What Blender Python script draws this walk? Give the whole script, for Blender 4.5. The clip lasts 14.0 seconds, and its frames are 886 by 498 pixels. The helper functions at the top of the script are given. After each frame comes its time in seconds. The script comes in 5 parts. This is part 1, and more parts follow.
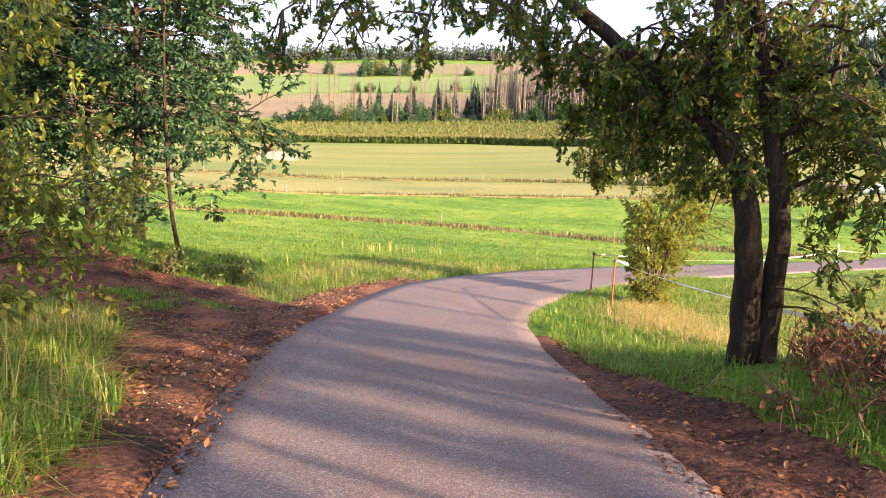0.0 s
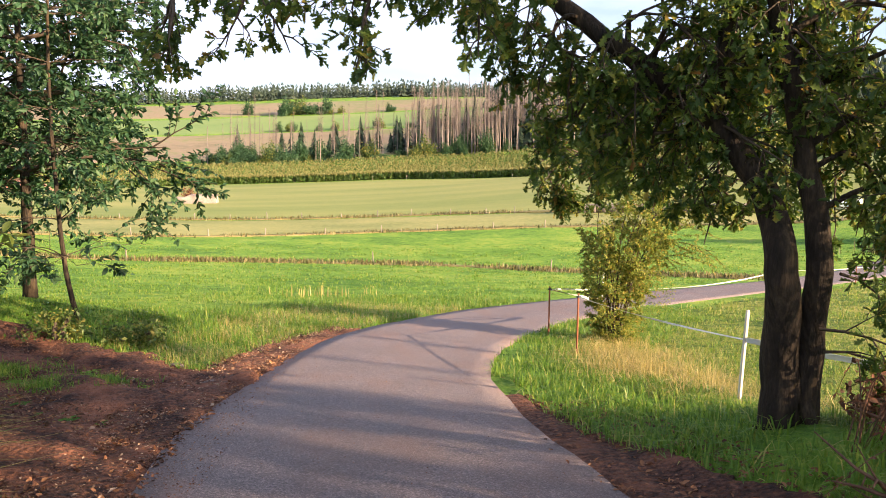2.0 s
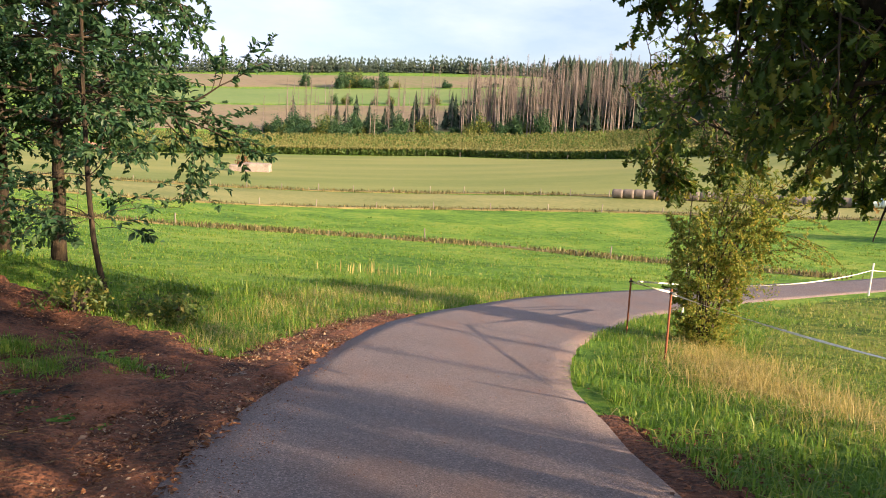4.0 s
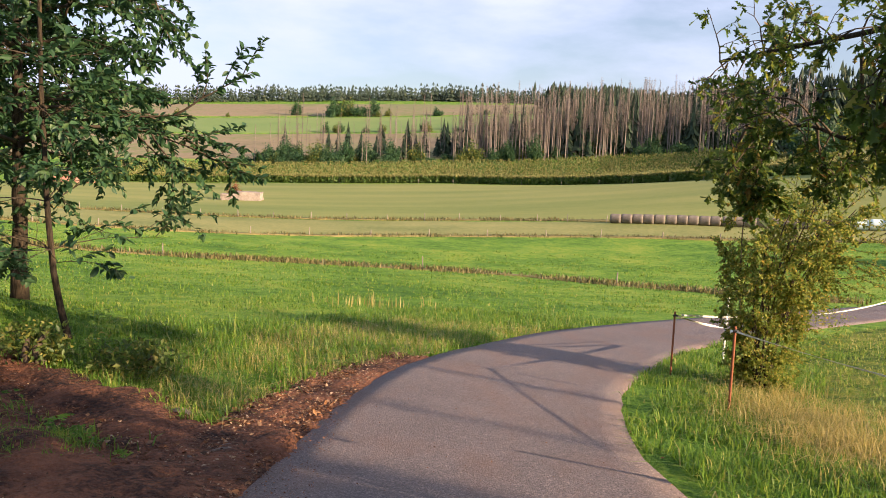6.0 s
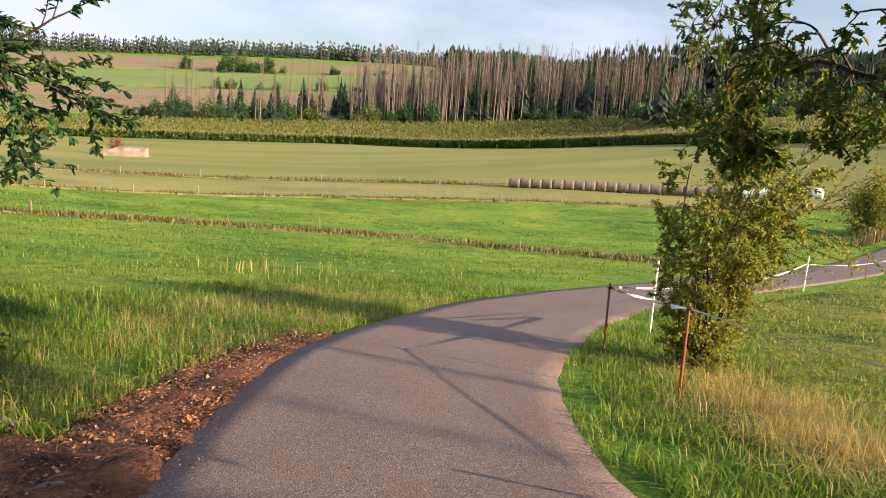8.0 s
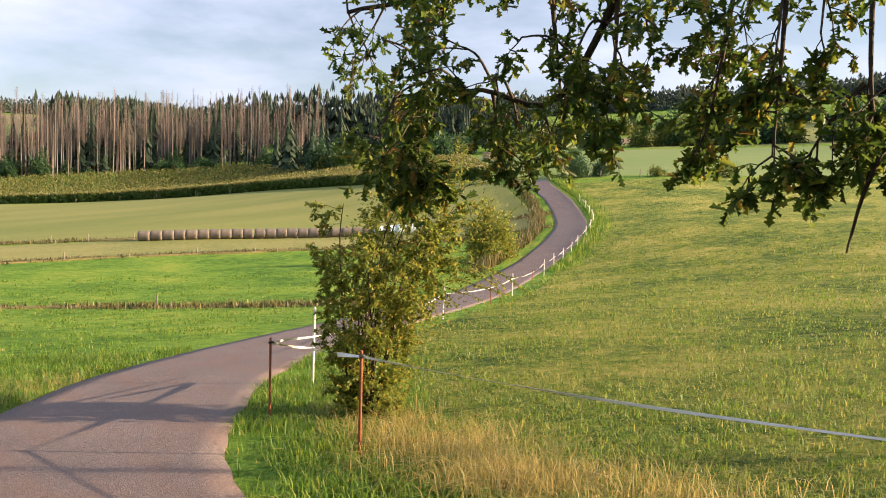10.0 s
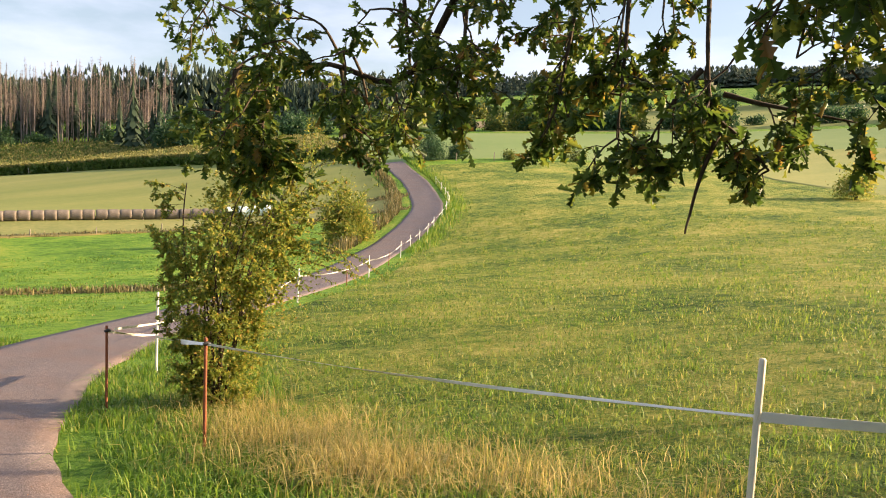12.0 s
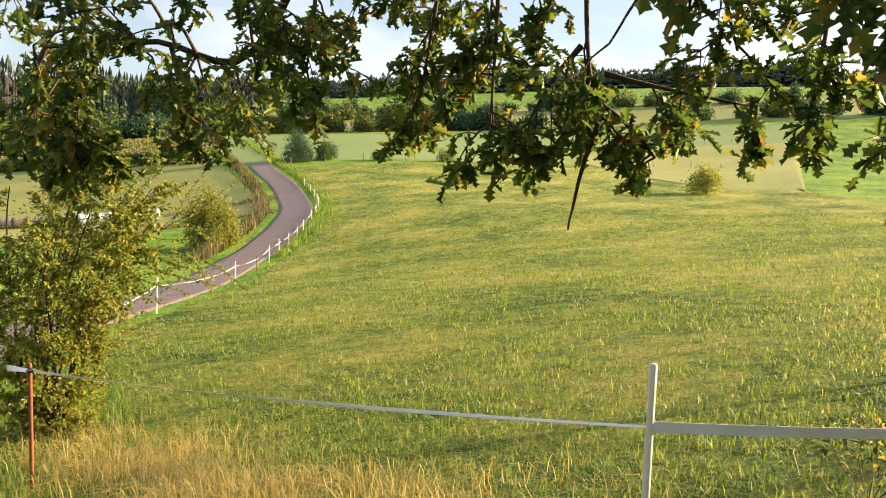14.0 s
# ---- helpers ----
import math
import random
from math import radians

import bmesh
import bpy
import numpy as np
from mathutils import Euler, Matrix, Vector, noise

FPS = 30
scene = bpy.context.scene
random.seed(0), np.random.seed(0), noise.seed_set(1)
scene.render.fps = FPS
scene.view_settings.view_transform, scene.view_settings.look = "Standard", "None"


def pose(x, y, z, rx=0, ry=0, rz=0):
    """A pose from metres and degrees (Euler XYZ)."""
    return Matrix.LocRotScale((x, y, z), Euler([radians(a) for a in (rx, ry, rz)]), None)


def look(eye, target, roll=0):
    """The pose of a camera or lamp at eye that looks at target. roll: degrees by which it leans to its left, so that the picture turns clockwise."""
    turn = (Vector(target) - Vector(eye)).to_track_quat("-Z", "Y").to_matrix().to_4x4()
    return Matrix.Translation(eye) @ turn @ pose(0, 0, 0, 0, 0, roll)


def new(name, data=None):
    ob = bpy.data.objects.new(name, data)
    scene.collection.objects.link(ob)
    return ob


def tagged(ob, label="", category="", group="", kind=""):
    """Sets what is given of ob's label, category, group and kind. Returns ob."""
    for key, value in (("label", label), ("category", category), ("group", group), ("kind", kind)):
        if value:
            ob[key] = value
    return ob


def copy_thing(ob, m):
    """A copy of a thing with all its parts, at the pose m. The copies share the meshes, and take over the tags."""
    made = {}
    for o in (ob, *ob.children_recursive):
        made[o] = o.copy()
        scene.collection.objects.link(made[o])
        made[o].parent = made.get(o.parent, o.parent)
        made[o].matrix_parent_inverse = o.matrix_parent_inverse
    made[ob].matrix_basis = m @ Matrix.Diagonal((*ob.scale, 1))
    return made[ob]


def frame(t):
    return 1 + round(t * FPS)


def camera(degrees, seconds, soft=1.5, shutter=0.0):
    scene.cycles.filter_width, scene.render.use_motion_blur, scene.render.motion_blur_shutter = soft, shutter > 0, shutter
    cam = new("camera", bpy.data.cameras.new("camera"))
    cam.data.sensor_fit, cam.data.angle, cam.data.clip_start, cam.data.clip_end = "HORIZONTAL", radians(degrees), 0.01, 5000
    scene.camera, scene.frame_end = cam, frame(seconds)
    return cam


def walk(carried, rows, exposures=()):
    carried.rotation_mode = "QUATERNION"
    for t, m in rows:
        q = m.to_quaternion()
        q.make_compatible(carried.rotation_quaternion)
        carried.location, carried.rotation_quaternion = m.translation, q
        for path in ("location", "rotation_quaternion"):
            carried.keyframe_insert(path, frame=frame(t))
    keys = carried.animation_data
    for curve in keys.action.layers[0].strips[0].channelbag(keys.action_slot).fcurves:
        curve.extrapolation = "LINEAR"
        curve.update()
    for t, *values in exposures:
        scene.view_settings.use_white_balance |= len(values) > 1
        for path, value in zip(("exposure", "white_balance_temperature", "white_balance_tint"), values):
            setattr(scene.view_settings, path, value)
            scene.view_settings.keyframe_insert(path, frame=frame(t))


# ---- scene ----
cam = camera(57.1, 14.0, soft=1.0)
METRES, EYE, TILT, LEAN, TURN = 8.5, 1.6, 0.0, 0.0, 0.0
ROWS = [
    (0.0, 0.0, 0.0, 0.0, 0.45, -9.14, -2.77),
    (0.5, -0.0045, 0.0515, -0.0058, -0.2, -8.55, -1.75),
    (1.0, -0.0107, 0.1027, -0.0111, -1.23, -7.87, -3.53),
    (1.5, -0.0171, 0.1555, -0.0174, -4.18, -8.6, -1.59),
    (2.0, -0.0229, 0.2065, -0.018, -4.88, -6.54, -0.62),
    (2.5, -0.0363, 0.2538, -0.0239, -4.47, -6.59, -2.43),
    (3.0, -0.038, 0.3065, -0.0308, -2.16, -8.12, -3.6),
    (5.5, -0.0717, 0.558, -0.0566, -0.88, -8.0, -2.85),
    (6.0, -0.0815, 0.6098, -0.0637, -1.77, -6.21, -2.44),
    (6.5, -0.087, 0.6567, -0.0725, -1.69, -7.3, -2.26),
    (7.0, -0.091, 0.7037, -0.076, -2.18, -7.71, -2.37),
    (7.5, -0.0979, 0.7515, -0.0805, -4.93, -7.55, -2.83),
    (8.0, -0.0916, 0.8007, -0.0873, -8.96, -8.42, -4.0),
    (8.5, -0.0922, 0.8437, -0.091, -18.45, -6.15, -3.55),
    (11.0, -0.067, 0.9034, -0.0936, -37.79, -4.48, -1.99),
    (11.5, -0.0645, 0.9052, -0.094, -40.21, -4.75, -2.41),
    (12.0, -0.0621, 0.9096, -0.0945, -44.4, -4.91, -2.2),
    (12.5, -0.0598, 0.9157, -0.0956, -48.87, -4.8, -2.23),
    (13.0, -0.0508, 0.9211, -0.0975, -50.88, -4.99, -1.5),
    (13.5, -0.0292, 0.9311, -0.0959, -50.67, -4.28, -1.8),
    (14.0, -0.0092, 0.9491, -0.0988, -53.48, -4.56, -1.27),
]
walk(cam, [(t, pose(0, 0, EYE, TILT, LEAN, TURN) @ pose(METRES * x, METRES * y, METRES * z, 90 + pitch, roll, yaw)) for t, x, y, z, yaw, pitch, roll in ROWS], [(0.0, 2.3, 6300, 22), (1.5, 2.14, 6250, 19), (3.0, 1.88, 6250, 14), (6.0, 1.5, 6250, 15), (8.5, 1.5, 6500, 14), (11.0, 1.66, 6600, 12), (14.0, 1.85, 6950, 8)])

# ---- world, sun, light ----
SUN = Vector((0.80, -0.53, 0.30)).normalized()
world = bpy.data.worlds.new("sky")
scene.world = world
world.use_nodes = True
wn, wl = world.node_tree.nodes, world.node_tree.links
sky = wn.new("ShaderNodeTexSky")
sky.sky_type, sky.sun_disc = "NISHITA", False
sky.sun_elevation, sky.sun_rotation = math.asin(SUN.z), math.atan2(SUN.x, SUN.y)
sky.air_density, sky.dust_density, sky.altitude = 1.0, 1.5, 400
# thin bright evening cloud over the blue
wco = wn.new("ShaderNodeTexCoord")
wmap = wn.new("ShaderNodeMapping")
wmap.inputs["Scale"].default_value = (1.6, 1.6, 5.0)
wl.new(wco.outputs["Generated"], wmap.inputs["Vector"])
wno = wn.new("ShaderNodeTexNoise")
wno.inputs["Scale"].default_value, wno.inputs["Detail"].default_value, wno.inputs["Roughness"].default_value = 1.7, 7, 0.55
wl.new(wmap.outputs["Vector"], wno.inputs["Vector"])
wra = wn.new("ShaderNodeValToRGB")
wra.color_ramp.elements[0].position, wra.color_ramp.elements[1].position = 0.40, 0.62
wra.color_ramp.elements[0].color, wra.color_ramp.elements[1].color = (0.25, 0.25, 0.25, 1), (0.92, 0.95, 0.95, 1)
wl.new(wno.outputs["Fac"], wra.inputs["Fac"])
wmx = wn.new("ShaderNodeMix")
wmx.data_type = "RGBA"
wl.new(wra.outputs["Color"], wmx.inputs["Factor"])
wl.new(sky.outputs["Color"], wmx.inputs["A"])
wmx.inputs["B"].default_value = (5.7, 6.1, 7.6, 1)
wl.new(wmx.outputs["Result"], wn["Background"].inputs["Color"])
wn["Background"].inputs["Strength"].default_value = 0.056
sun_data = bpy.data.lights.new("sun", "SUN")
sun_data.energy, sun_data.angle, sun_data.color = 5.0, radians(0.6), (1.0, 0.74, 0.46)
new("sun", sun_data).matrix_world = look(tuple(SUN * 200), (0, 0, 0))

# ---- the lie of the land ----
HILLS = [(0,0,0),(-.3,2.6,-.25),(-.74,5.6,-.6),(-.6,7.7,-.82),(-.3,17.6,-1.9),(.8,50.5,-5.1),(-13.7,48.7,-4.6),(14.7,47.8,-5.0),
 (1.8,80,-5.9),(2.3,100,-5.9),(-28,97,-6.1),(22,93,-4.7),(5,205,-4.4),(-58,197,-6.8),(60,196,-.6),(8,285,0),(-55,280,-3),(91,270,6.6),
 (24.6,39,-4.2),(14.3,29.2,-3.3),(34.5,47.5,-4.4),(42.5,53.8,-3.9),(52.4,61,-2.2),(75,94,2.4),(120,155,9.6),(49,83,-3.3),(89.5,38,.2),
 (153,80,6.9),(7.4,15.4,-2.0),(23,22.7,-2.6),(5,10,-1.25),(3.6,15.2,-1.9),(13,11.2,-1.5),(-4.5,8,-.9),(-8,12,-1.3),(4,2,-.3),(-4,0,.2),
 (0,-30,3),(-40,0,2.5),(-40,40,-2),(40,-30,1.5),(0,-100,8),(200,-60,8),(-200,0,8),(-220,200,-4),
 (-150,640,38),(0,700,50),(250,600,50),(0,450,20),(-150,450,14),(150,450,34),(257,162,22),(385,240,47),(600,360,80),(490,95,58),(250,50,19),(900,-200,50),(-800,500,40),(0,1500,60),(1200,1000,70),(-900,-600,30),(600,-900,30)]
SPOTS = np.array(HILLS, float)


def kernel(r2):
    return 0.5 * r2 * np.log(r2 + 1e-9)


def solve_land():
    n, q = len(SPOTS), SPOTS[:, :2] / 100
    k = kernel(((q[:, None] - q[None]) ** 2).sum(-1)) + np.eye(n) * 2e-4
    a = np.hstack([np.ones((n, 1)), q])
    return np.linalg.solve(np.block([[k, a], [a.T, np.zeros((3, 3))]]), np.concatenate([SPOTS[:, 2], np.zeros(3)]))


LAND = solve_land()


def gz(x, y):
    """Height of the ground."""
    x, y = np.asarray(x, float), np.asarray(y, float)
    p, q = np.stack([x.ravel(), y.ravel()], 1) / 100, SPOTS[:, :2] / 100
    out = np.empty(len(p))
    for i in range(0, len(p), 20000):
        s = p[i:i + 20000]
        out[i:i + 20000] = kernel(((s[:, None] - q[None]) ** 2).sum(-1)) @ LAND[:-3] + LAND[-3] + s @ LAND[-2:]
    out = out.reshape(x.shape)
    # the bank under the oak and the one under the trees by the track
    out = out + 0.42 * np.exp(-((x - 3.3) / 1.0) ** 2 - ((y - 6.3) / 2.6) ** 2)
    out = out + 0.62 * np.exp(-((x + 7.6) / 3.0) ** 2 - ((y - 16.6) / 3.2) ** 2)
    return out + 0.35 * np.exp(-((x + 3.4) / 1.1) ** 2 - ((y - 3.6) / 2.8) ** 2)


def height(x, y):
    return float(gz(np.array([x]), np.array([y]))[0])


# ---- materials ----
def material(name, rough=0.8, spec=0.3):
    m = bpy.data.materials.new(name)
    m.use_nodes = True
    b = m.node_tree.nodes["Principled BSDF"]
    b.inputs["Roughness"].default_value = rough
    b.inputs["Specular IOR Level"].default_value = spec
    return m, m.node_tree.nodes, m.node_tree.links, b


def ramp_node(n, stops):
    r = n.new("ShaderNodeValToRGB")
    e = r.color_ramp.elements
    while len(e) < len(stops):
        e.new(0.5)
    for el, (p, c) in zip(e, stops):
        el.position, el.color = p, (*c, 1)
    return r


def noisy(name, stops, scale, fine=None, fine_mix=0.4, rough=0.85, bump=0.3, bump_scale=None, stretch=(1, 1, 1), spec=0.25, dist=0.02):
    """A surface whose colour wanders over the stops, at a coarse and a fine scale, with relief."""
    m, n, l, b = material(name, rough, spec)
    tc = n.new("ShaderNodeTexCoord")
    mp = n.new("ShaderNodeMapping")
    mp.inputs["Scale"].default_value = stretch
    l.new(tc.outputs["Object"], mp.inputs["Vector"])
    a = n.new("ShaderNodeTexNoise")
    a.inputs["Scale"].default_value, a.inputs["Detail"].default_value = scale, 6
    f = n.new("ShaderNodeTexNoise")
    f.inputs["Scale"].default_value, f.inputs["Detail"].default_value = fine or scale * 12, 8
    f.inputs["Roughness"].default_value = 0.7
    for t in (a, f):
        l.new(mp.outputs["Vector"], t.inputs["Vector"])
    mx = n.new("ShaderNodeMix")
    mx.inputs["Factor"].default_value = fine_mix
    l.new(a.outputs["Fac"], mx.inputs["A"])
    l.new(f.outputs["Fac"], mx.inputs["B"])
    r = ramp_node(n, stops)
    l.new(mx.outputs["Result"], r.inputs["Fac"])
    l.new(r.outputs["Color"], b.inputs["Base Color"])
    if bump:
        g = n.new("ShaderNodeTexNoise")
        g.inputs["Scale"].default_value, g.inputs["Detail"].default_value = bump_scale or (fine or scale * 12), 6
        l.new(mp.outputs["Vector"], g.inputs["Vector"])
        u = n.new("ShaderNodeBump")
        u.inputs["Strength"].default_value, u.inputs["Distance"].default_value = bump, dist
        l.new(g.outputs["Fac"], u.inputs["Height"])
        l.new(u.outputs["Normal"], b.inputs["Normal"])
    return m


def foliage(name, stops, through_light=0.45, rough=0.5):
    """Leaves and blades: each its own tint, and light comes through."""
    m, n, l, b = material(name, rough, 0.35)
    g = n.new("ShaderNodeNewGeometry")
    r = ramp_node(n, stops)
    l.new(g.outputs["Random Per Island"], r.inputs["Fac"])
    l.new(r.outputs["Color"], b.inputs["Base Color"])
    t = n.new("ShaderNodeBsdfTranslucent")
    hs = n.new("ShaderNodeHueSaturation")
    hs.inputs["Value"].default_value, hs.inputs["Hue"].default_value = 1.5, 0.485
    l.new(r.outputs["Color"], hs.inputs["Color"])
    l.new(hs.outputs["Color"], t.inputs["Color"])
    x = n.new("ShaderNodeMixShader")
    x.inputs["Fac"].default_value = through_light
    l.new(b.outputs["BSDF"], x.inputs[1])
    l.new(t.outputs["BSDF"], x.inputs[2])
    l.new(x.outputs["Shader"], n["Material Output"].inputs["Surface"])
    return m


def grassland(name, stops, patch, tuft, blade, stretch=(1, 1, 1), relief=0.1):
    """Grass seen from afar: wide patches, tufts and blades, each with its own shade and relief."""
    m, n, l, b = material(name, 0.9, 0.15)
    tc, mp = n.new("ShaderNodeTexCoord"), n.new("ShaderNodeMapping")
    mp.inputs["Scale"].default_value = stretch
    l.new(tc.outputs["Object"], mp.inputs["Vector"])
    fac = []
    for sc, rough in ((patch, 0.6), (tuft, 0.75), (blade, 0.8)):
        t = n.new("ShaderNodeTexNoise")
        t.inputs["Scale"].default_value, t.inputs["Detail"].default_value, t.inputs["Roughness"].default_value = sc, 6, rough
        l.new(mp.outputs["Vector"], t.inputs["Vector"])
        fac.append(t.outputs["Fac"])
    a, c = n.new("ShaderNodeMix"), n.new("ShaderNodeMix")
    a.inputs["Factor"].default_value, c.inputs["Factor"].default_value = 0.5, 0.36
    l.new(fac[0], a.inputs["A"])
    l.new(fac[1], a.inputs["B"])
    l.new(a.outputs["Result"], c.inputs["A"])
    l.new(fac[2], c.inputs["B"])
    r = ramp_node(n, stops)
    l.new(c.outputs["Result"], r.inputs["Fac"])
    l.new(r.outputs["Color"], b.inputs["Base Color"])
    u, w = n.new("ShaderNodeBump"), n.new("ShaderNodeBump")
    for k, f, d in ((u, fac[1], relief), (w, fac[2], relief * 0.35)):
        k.inputs["Strength"].default_value, k.inputs["Distance"].default_value = 1.0, d
        l.new(f, k.inputs["Height"])
    l.new(u.outputs["Normal"], w.inputs["Normal"])
    l.new(w.outputs["Normal"], b.inputs["Normal"])
    return m


M_MEADOW = grassland("meadow", [(0.43, (0.04, 0.11, 0.010)), (0.48, (0.10, 0.21, 0.022)), (0.53, (0.16, 0.27, 0.03)), (0.58, (0.27, 0.31, 0.05))], 0.16, 1.6, 12, relief=0.14)
M_PASTURE = grassland("pasture", [(0.43, (0.035, 0.075, 0.012)), (0.47, (0.10, 0.17, 0.026)), (0.51, (0.20, 0.24, 0.04)), (0.54, (0.28, 0.29, 0.06)), (0.58, (0.40, 0.36, 0.10))], 0.13, 1.3, 11, (1, 1.4, 1), 0.26)
M_HAY = noisy("mown_hay", [(0.38, (0.14, 0.18, 0.04)), (0.62, (0.25, 0.25, 0.07))], 0.05, 1.5, 0.4, 0.95, 0.4, 3, stretch=(0.4, 2, 1))
M_PALE = noisy("pale_pasture", [(0.38, (0.13, 0.16, 0.04)), (0.62, (0.29, 0.27, 0.09))], 0.1, 2.0, 0.5, 0.95, 0.4, 3)
M_ROUGH = noisy("rough_grass", [(0.3, (0.09, 0.09, 0.03)), (0.7, (0.25, 0.2, 0.08))], 0.5, 4.0, 0.5, 0.95, 0.6, 6)
M_CLEAR = noisy("clearing", [(0.32, (0.13, 0.12, 0.06)), (0.48, (0.24, 0.18, 0.11)), (0.58, (0.15, 0.17, 0.06)), (0.68, (0.30, 0.22, 0.15))], 0.02, 0.2, 0.5, 0.95, 0.4, 1)
M_FARGREEN = noisy("far_green", [(0.3, (0.11, 0.19, 0.05)), (0.7, (0.2, 0.25, 0.08))], 0.02, 0.3, 0.4, 0.95, 0.2, 1)
M_ASPHALT = noisy("asphalt", [(0.3, (0.125, 0.098, 0.092)), (0.5, (0.17, 0.138, 0.132)), (0.7, (0.215, 0.17, 0.158))], 0.7, 60, 0.6, 0.72, 0.9, 75, spec=0.35, dist=0.012)
def speckle(m, scale, dark, light, amount):
    """Fine stones in a surface: each cell its own shade."""
    n, l = m.node_tree.nodes, m.node_tree.links
    b = n["Principled BSDF"]
    src = b.inputs["Base Color"].links[0].from_socket
    tc = n.new("ShaderNodeTexCoord")
    v = n.new("ShaderNodeTexVoronoi")
    v.inputs["Scale"].default_value = scale
    l.new(tc.outputs["Object"], v.inputs["Vector"])
    bw = n.new("ShaderNodeSeparateColor")
    l.new(v.outputs["Color"], bw.inputs["Color"])
    r = ramp_node(n, [(0.0, dark), (0.75, (1, 1, 1)), (1.0, light)])
    l.new(bw.outputs["Red"], r.inputs["Fac"])
    x = n.new("ShaderNodeMix")
    x.data_type, x.blend_type = "RGBA", "MULTIPLY"
    x.inputs["Factor"].default_value = amount
    l.new(src, x.inputs["A"])
    l.new(r.outputs["Color"], x.inputs["B"])
    l.new(x.outputs["Result"], b.inputs["Base Color"])


speckle(M_ASPHALT, 95, (0.4, 0.4, 0.42), (1.9, 1.8, 1.7), 0.8)
def stain(m, scale, colour, amount, stretch):
    """Large brown stains over a surface."""
    n, l = m.node_tree.nodes, m.node_tree.links
    b = n["Principled BSDF"]
    src = b.inputs["Base Color"].links[0].from_socket
    tc, mp, t = n.new("ShaderNodeTexCoord"), n.new("ShaderNodeMapping"), n.new("ShaderNodeTexNoise")
    mp.inputs["Scale"].default_value = stretch
    t.inputs["Scale"].default_value, t.inputs["Detail"].default_value, t.inputs["Roughness"].default_value = scale, 9, 0.68
    l.new(tc.outputs["Object"], mp.inputs["Vector"])
    l.new(mp.outputs["Vector"], t.inputs["Vector"])
    r = ramp_node(n, [(0.46, (0, 0, 0)), (0.66, (amount, amount, amount))])
    l.new(t.outputs["Fac"], r.inputs["Fac"])
    x = n.new("ShaderNodeMix")
    x.data_type = "RGBA"
    l.new(r.outputs["Color"], x.inputs["Factor"])
    l.new(src, x.inputs["A"])
    x.inputs["B"].default_value = (*colour, 1)
    l.new(x.outputs["Result"], b.inputs["Base Color"])


stain(M_ASPHALT, 0.9, (0.17, 0.095, 0.065), 0.42, (1.3, 0.5, 1))
M_SOIL = noisy("soil", [(0.41, (0.016, 0.008, 0.006)), (0.5, (0.08, 0.034, 0.02)), (0.59, (0.20, 0.085, 0.046))], 1.2, 18, 0.6, 0.9, 1.0, 22, dist=0.09)
# redder soil patches, brightened in colour for the sunlit streaks on the track
stain(M_SOIL, 1.1, (0.27, 0.11, 0.058), 0.75, (1, 1, 1))
M_BARK = noisy("oak_bark", [(0.36, (0.008, 0.006, 0.004)), (0.5, (0.03, 0.022, 0.014)), (0.65, (0.085, 0.06, 0.032))], 7, 34, 0.5, 0.9, 1.0, 22, stretch=(1, 1, 0.25), dist=0.04)
M_TWIG = noisy("twig_bark", [(0.3, (0.03, 0.022, 0.016)), (0.7, (0.10, 0.075, 0.05))], 8, 40, 0.5, 0.85, 0.5, 30)
M_LITTERWOOD = noisy("brown_dead_twig", [(0.3, (0.05, 0.025, 0.014)), (0.7, (0.17, 0.09, 0.05))], 8, 40, 0.5, 0.85, 0.4, 30)
M_DEADWOOD = noisy("dead_spruce_bark", [(0.3, (0.16, 0.13, 0.115)), (0.7, (0.36, 0.30, 0.265))], 0.4, 3, 0.5, 0.9, 0.3, 3, stretch=(1, 1, 0.3))
M_DEADTWIG = foliage("dead_twigs", [(0, (0.14, 0.115, 0.10)), (1, (0.25, 0.20, 0.175))], 0.15, 0.9)
M_OAK = foliage("oak_leaf", [(0, (0.035, 0.07, 0.014)), (0.5, (0.065, 0.12, 0.02)), (0.82, (0.13, 0.18, 0.026)), (0.95, (0.28, 0.26, 0.04)), (1, (0.19, 0.10, 0.03))], 0.45)
M_HAZEL = foliage("hazel_leaf", [(0, (0.07, 0.11, 0.02)), (0.6, (0.14, 0.18, 0.03)), (1, (0.32, 0.30, 0.05))], 0.45)
M_CHIP = foliage("wood_chip", [(0, (0.05, 0.028, 0.018)), (0.6, (0.17, 0.10, 0.06)), (1, (0.42, 0.30, 0.20))], 0.0, 0.8)
M_CHERRY = foliage("cherry_leaf", [(0, (0.024, 0.065, 0.028)), (0.7, (0.045, 0.105, 0.042)), (1, (0.085, 0.145, 0.05))], 0.32)
M_BUSHLEAF = foliage("hawthorn_leaf", [(0, (0.09, 0.15, 0.028)), (0.55, (0.19, 0.235, 0.04)), (0.9, (0.35, 0.33, 0.06)), (1, (0.38, 0.26, 0.06))], 0.5)
M_SHRUB = foliage("shrub_leaf", [(0, (0.05, 0.09, 0.02)), (0.7, (0.10, 0.14, 0.03)), (1, (0.28, 0.25, 0.05))], 0.42)
M_SPRUCE = foliage("spruce_needles", [(0, (0.018, 0.035, 0.02)), (1, (0.04, 0.07, 0.035))], 0.1, 0.8)
# spruce colour lifted lighter and bluer, standing in for distance haze
M_FARWOOD = foliage("far_spruce", [(0, (0.03, 0.05, 0.035)), (0.8, (0.055, 0.08, 0.05)), (1, (0.10, 0.11, 0.06))], 0.1, 0.9)
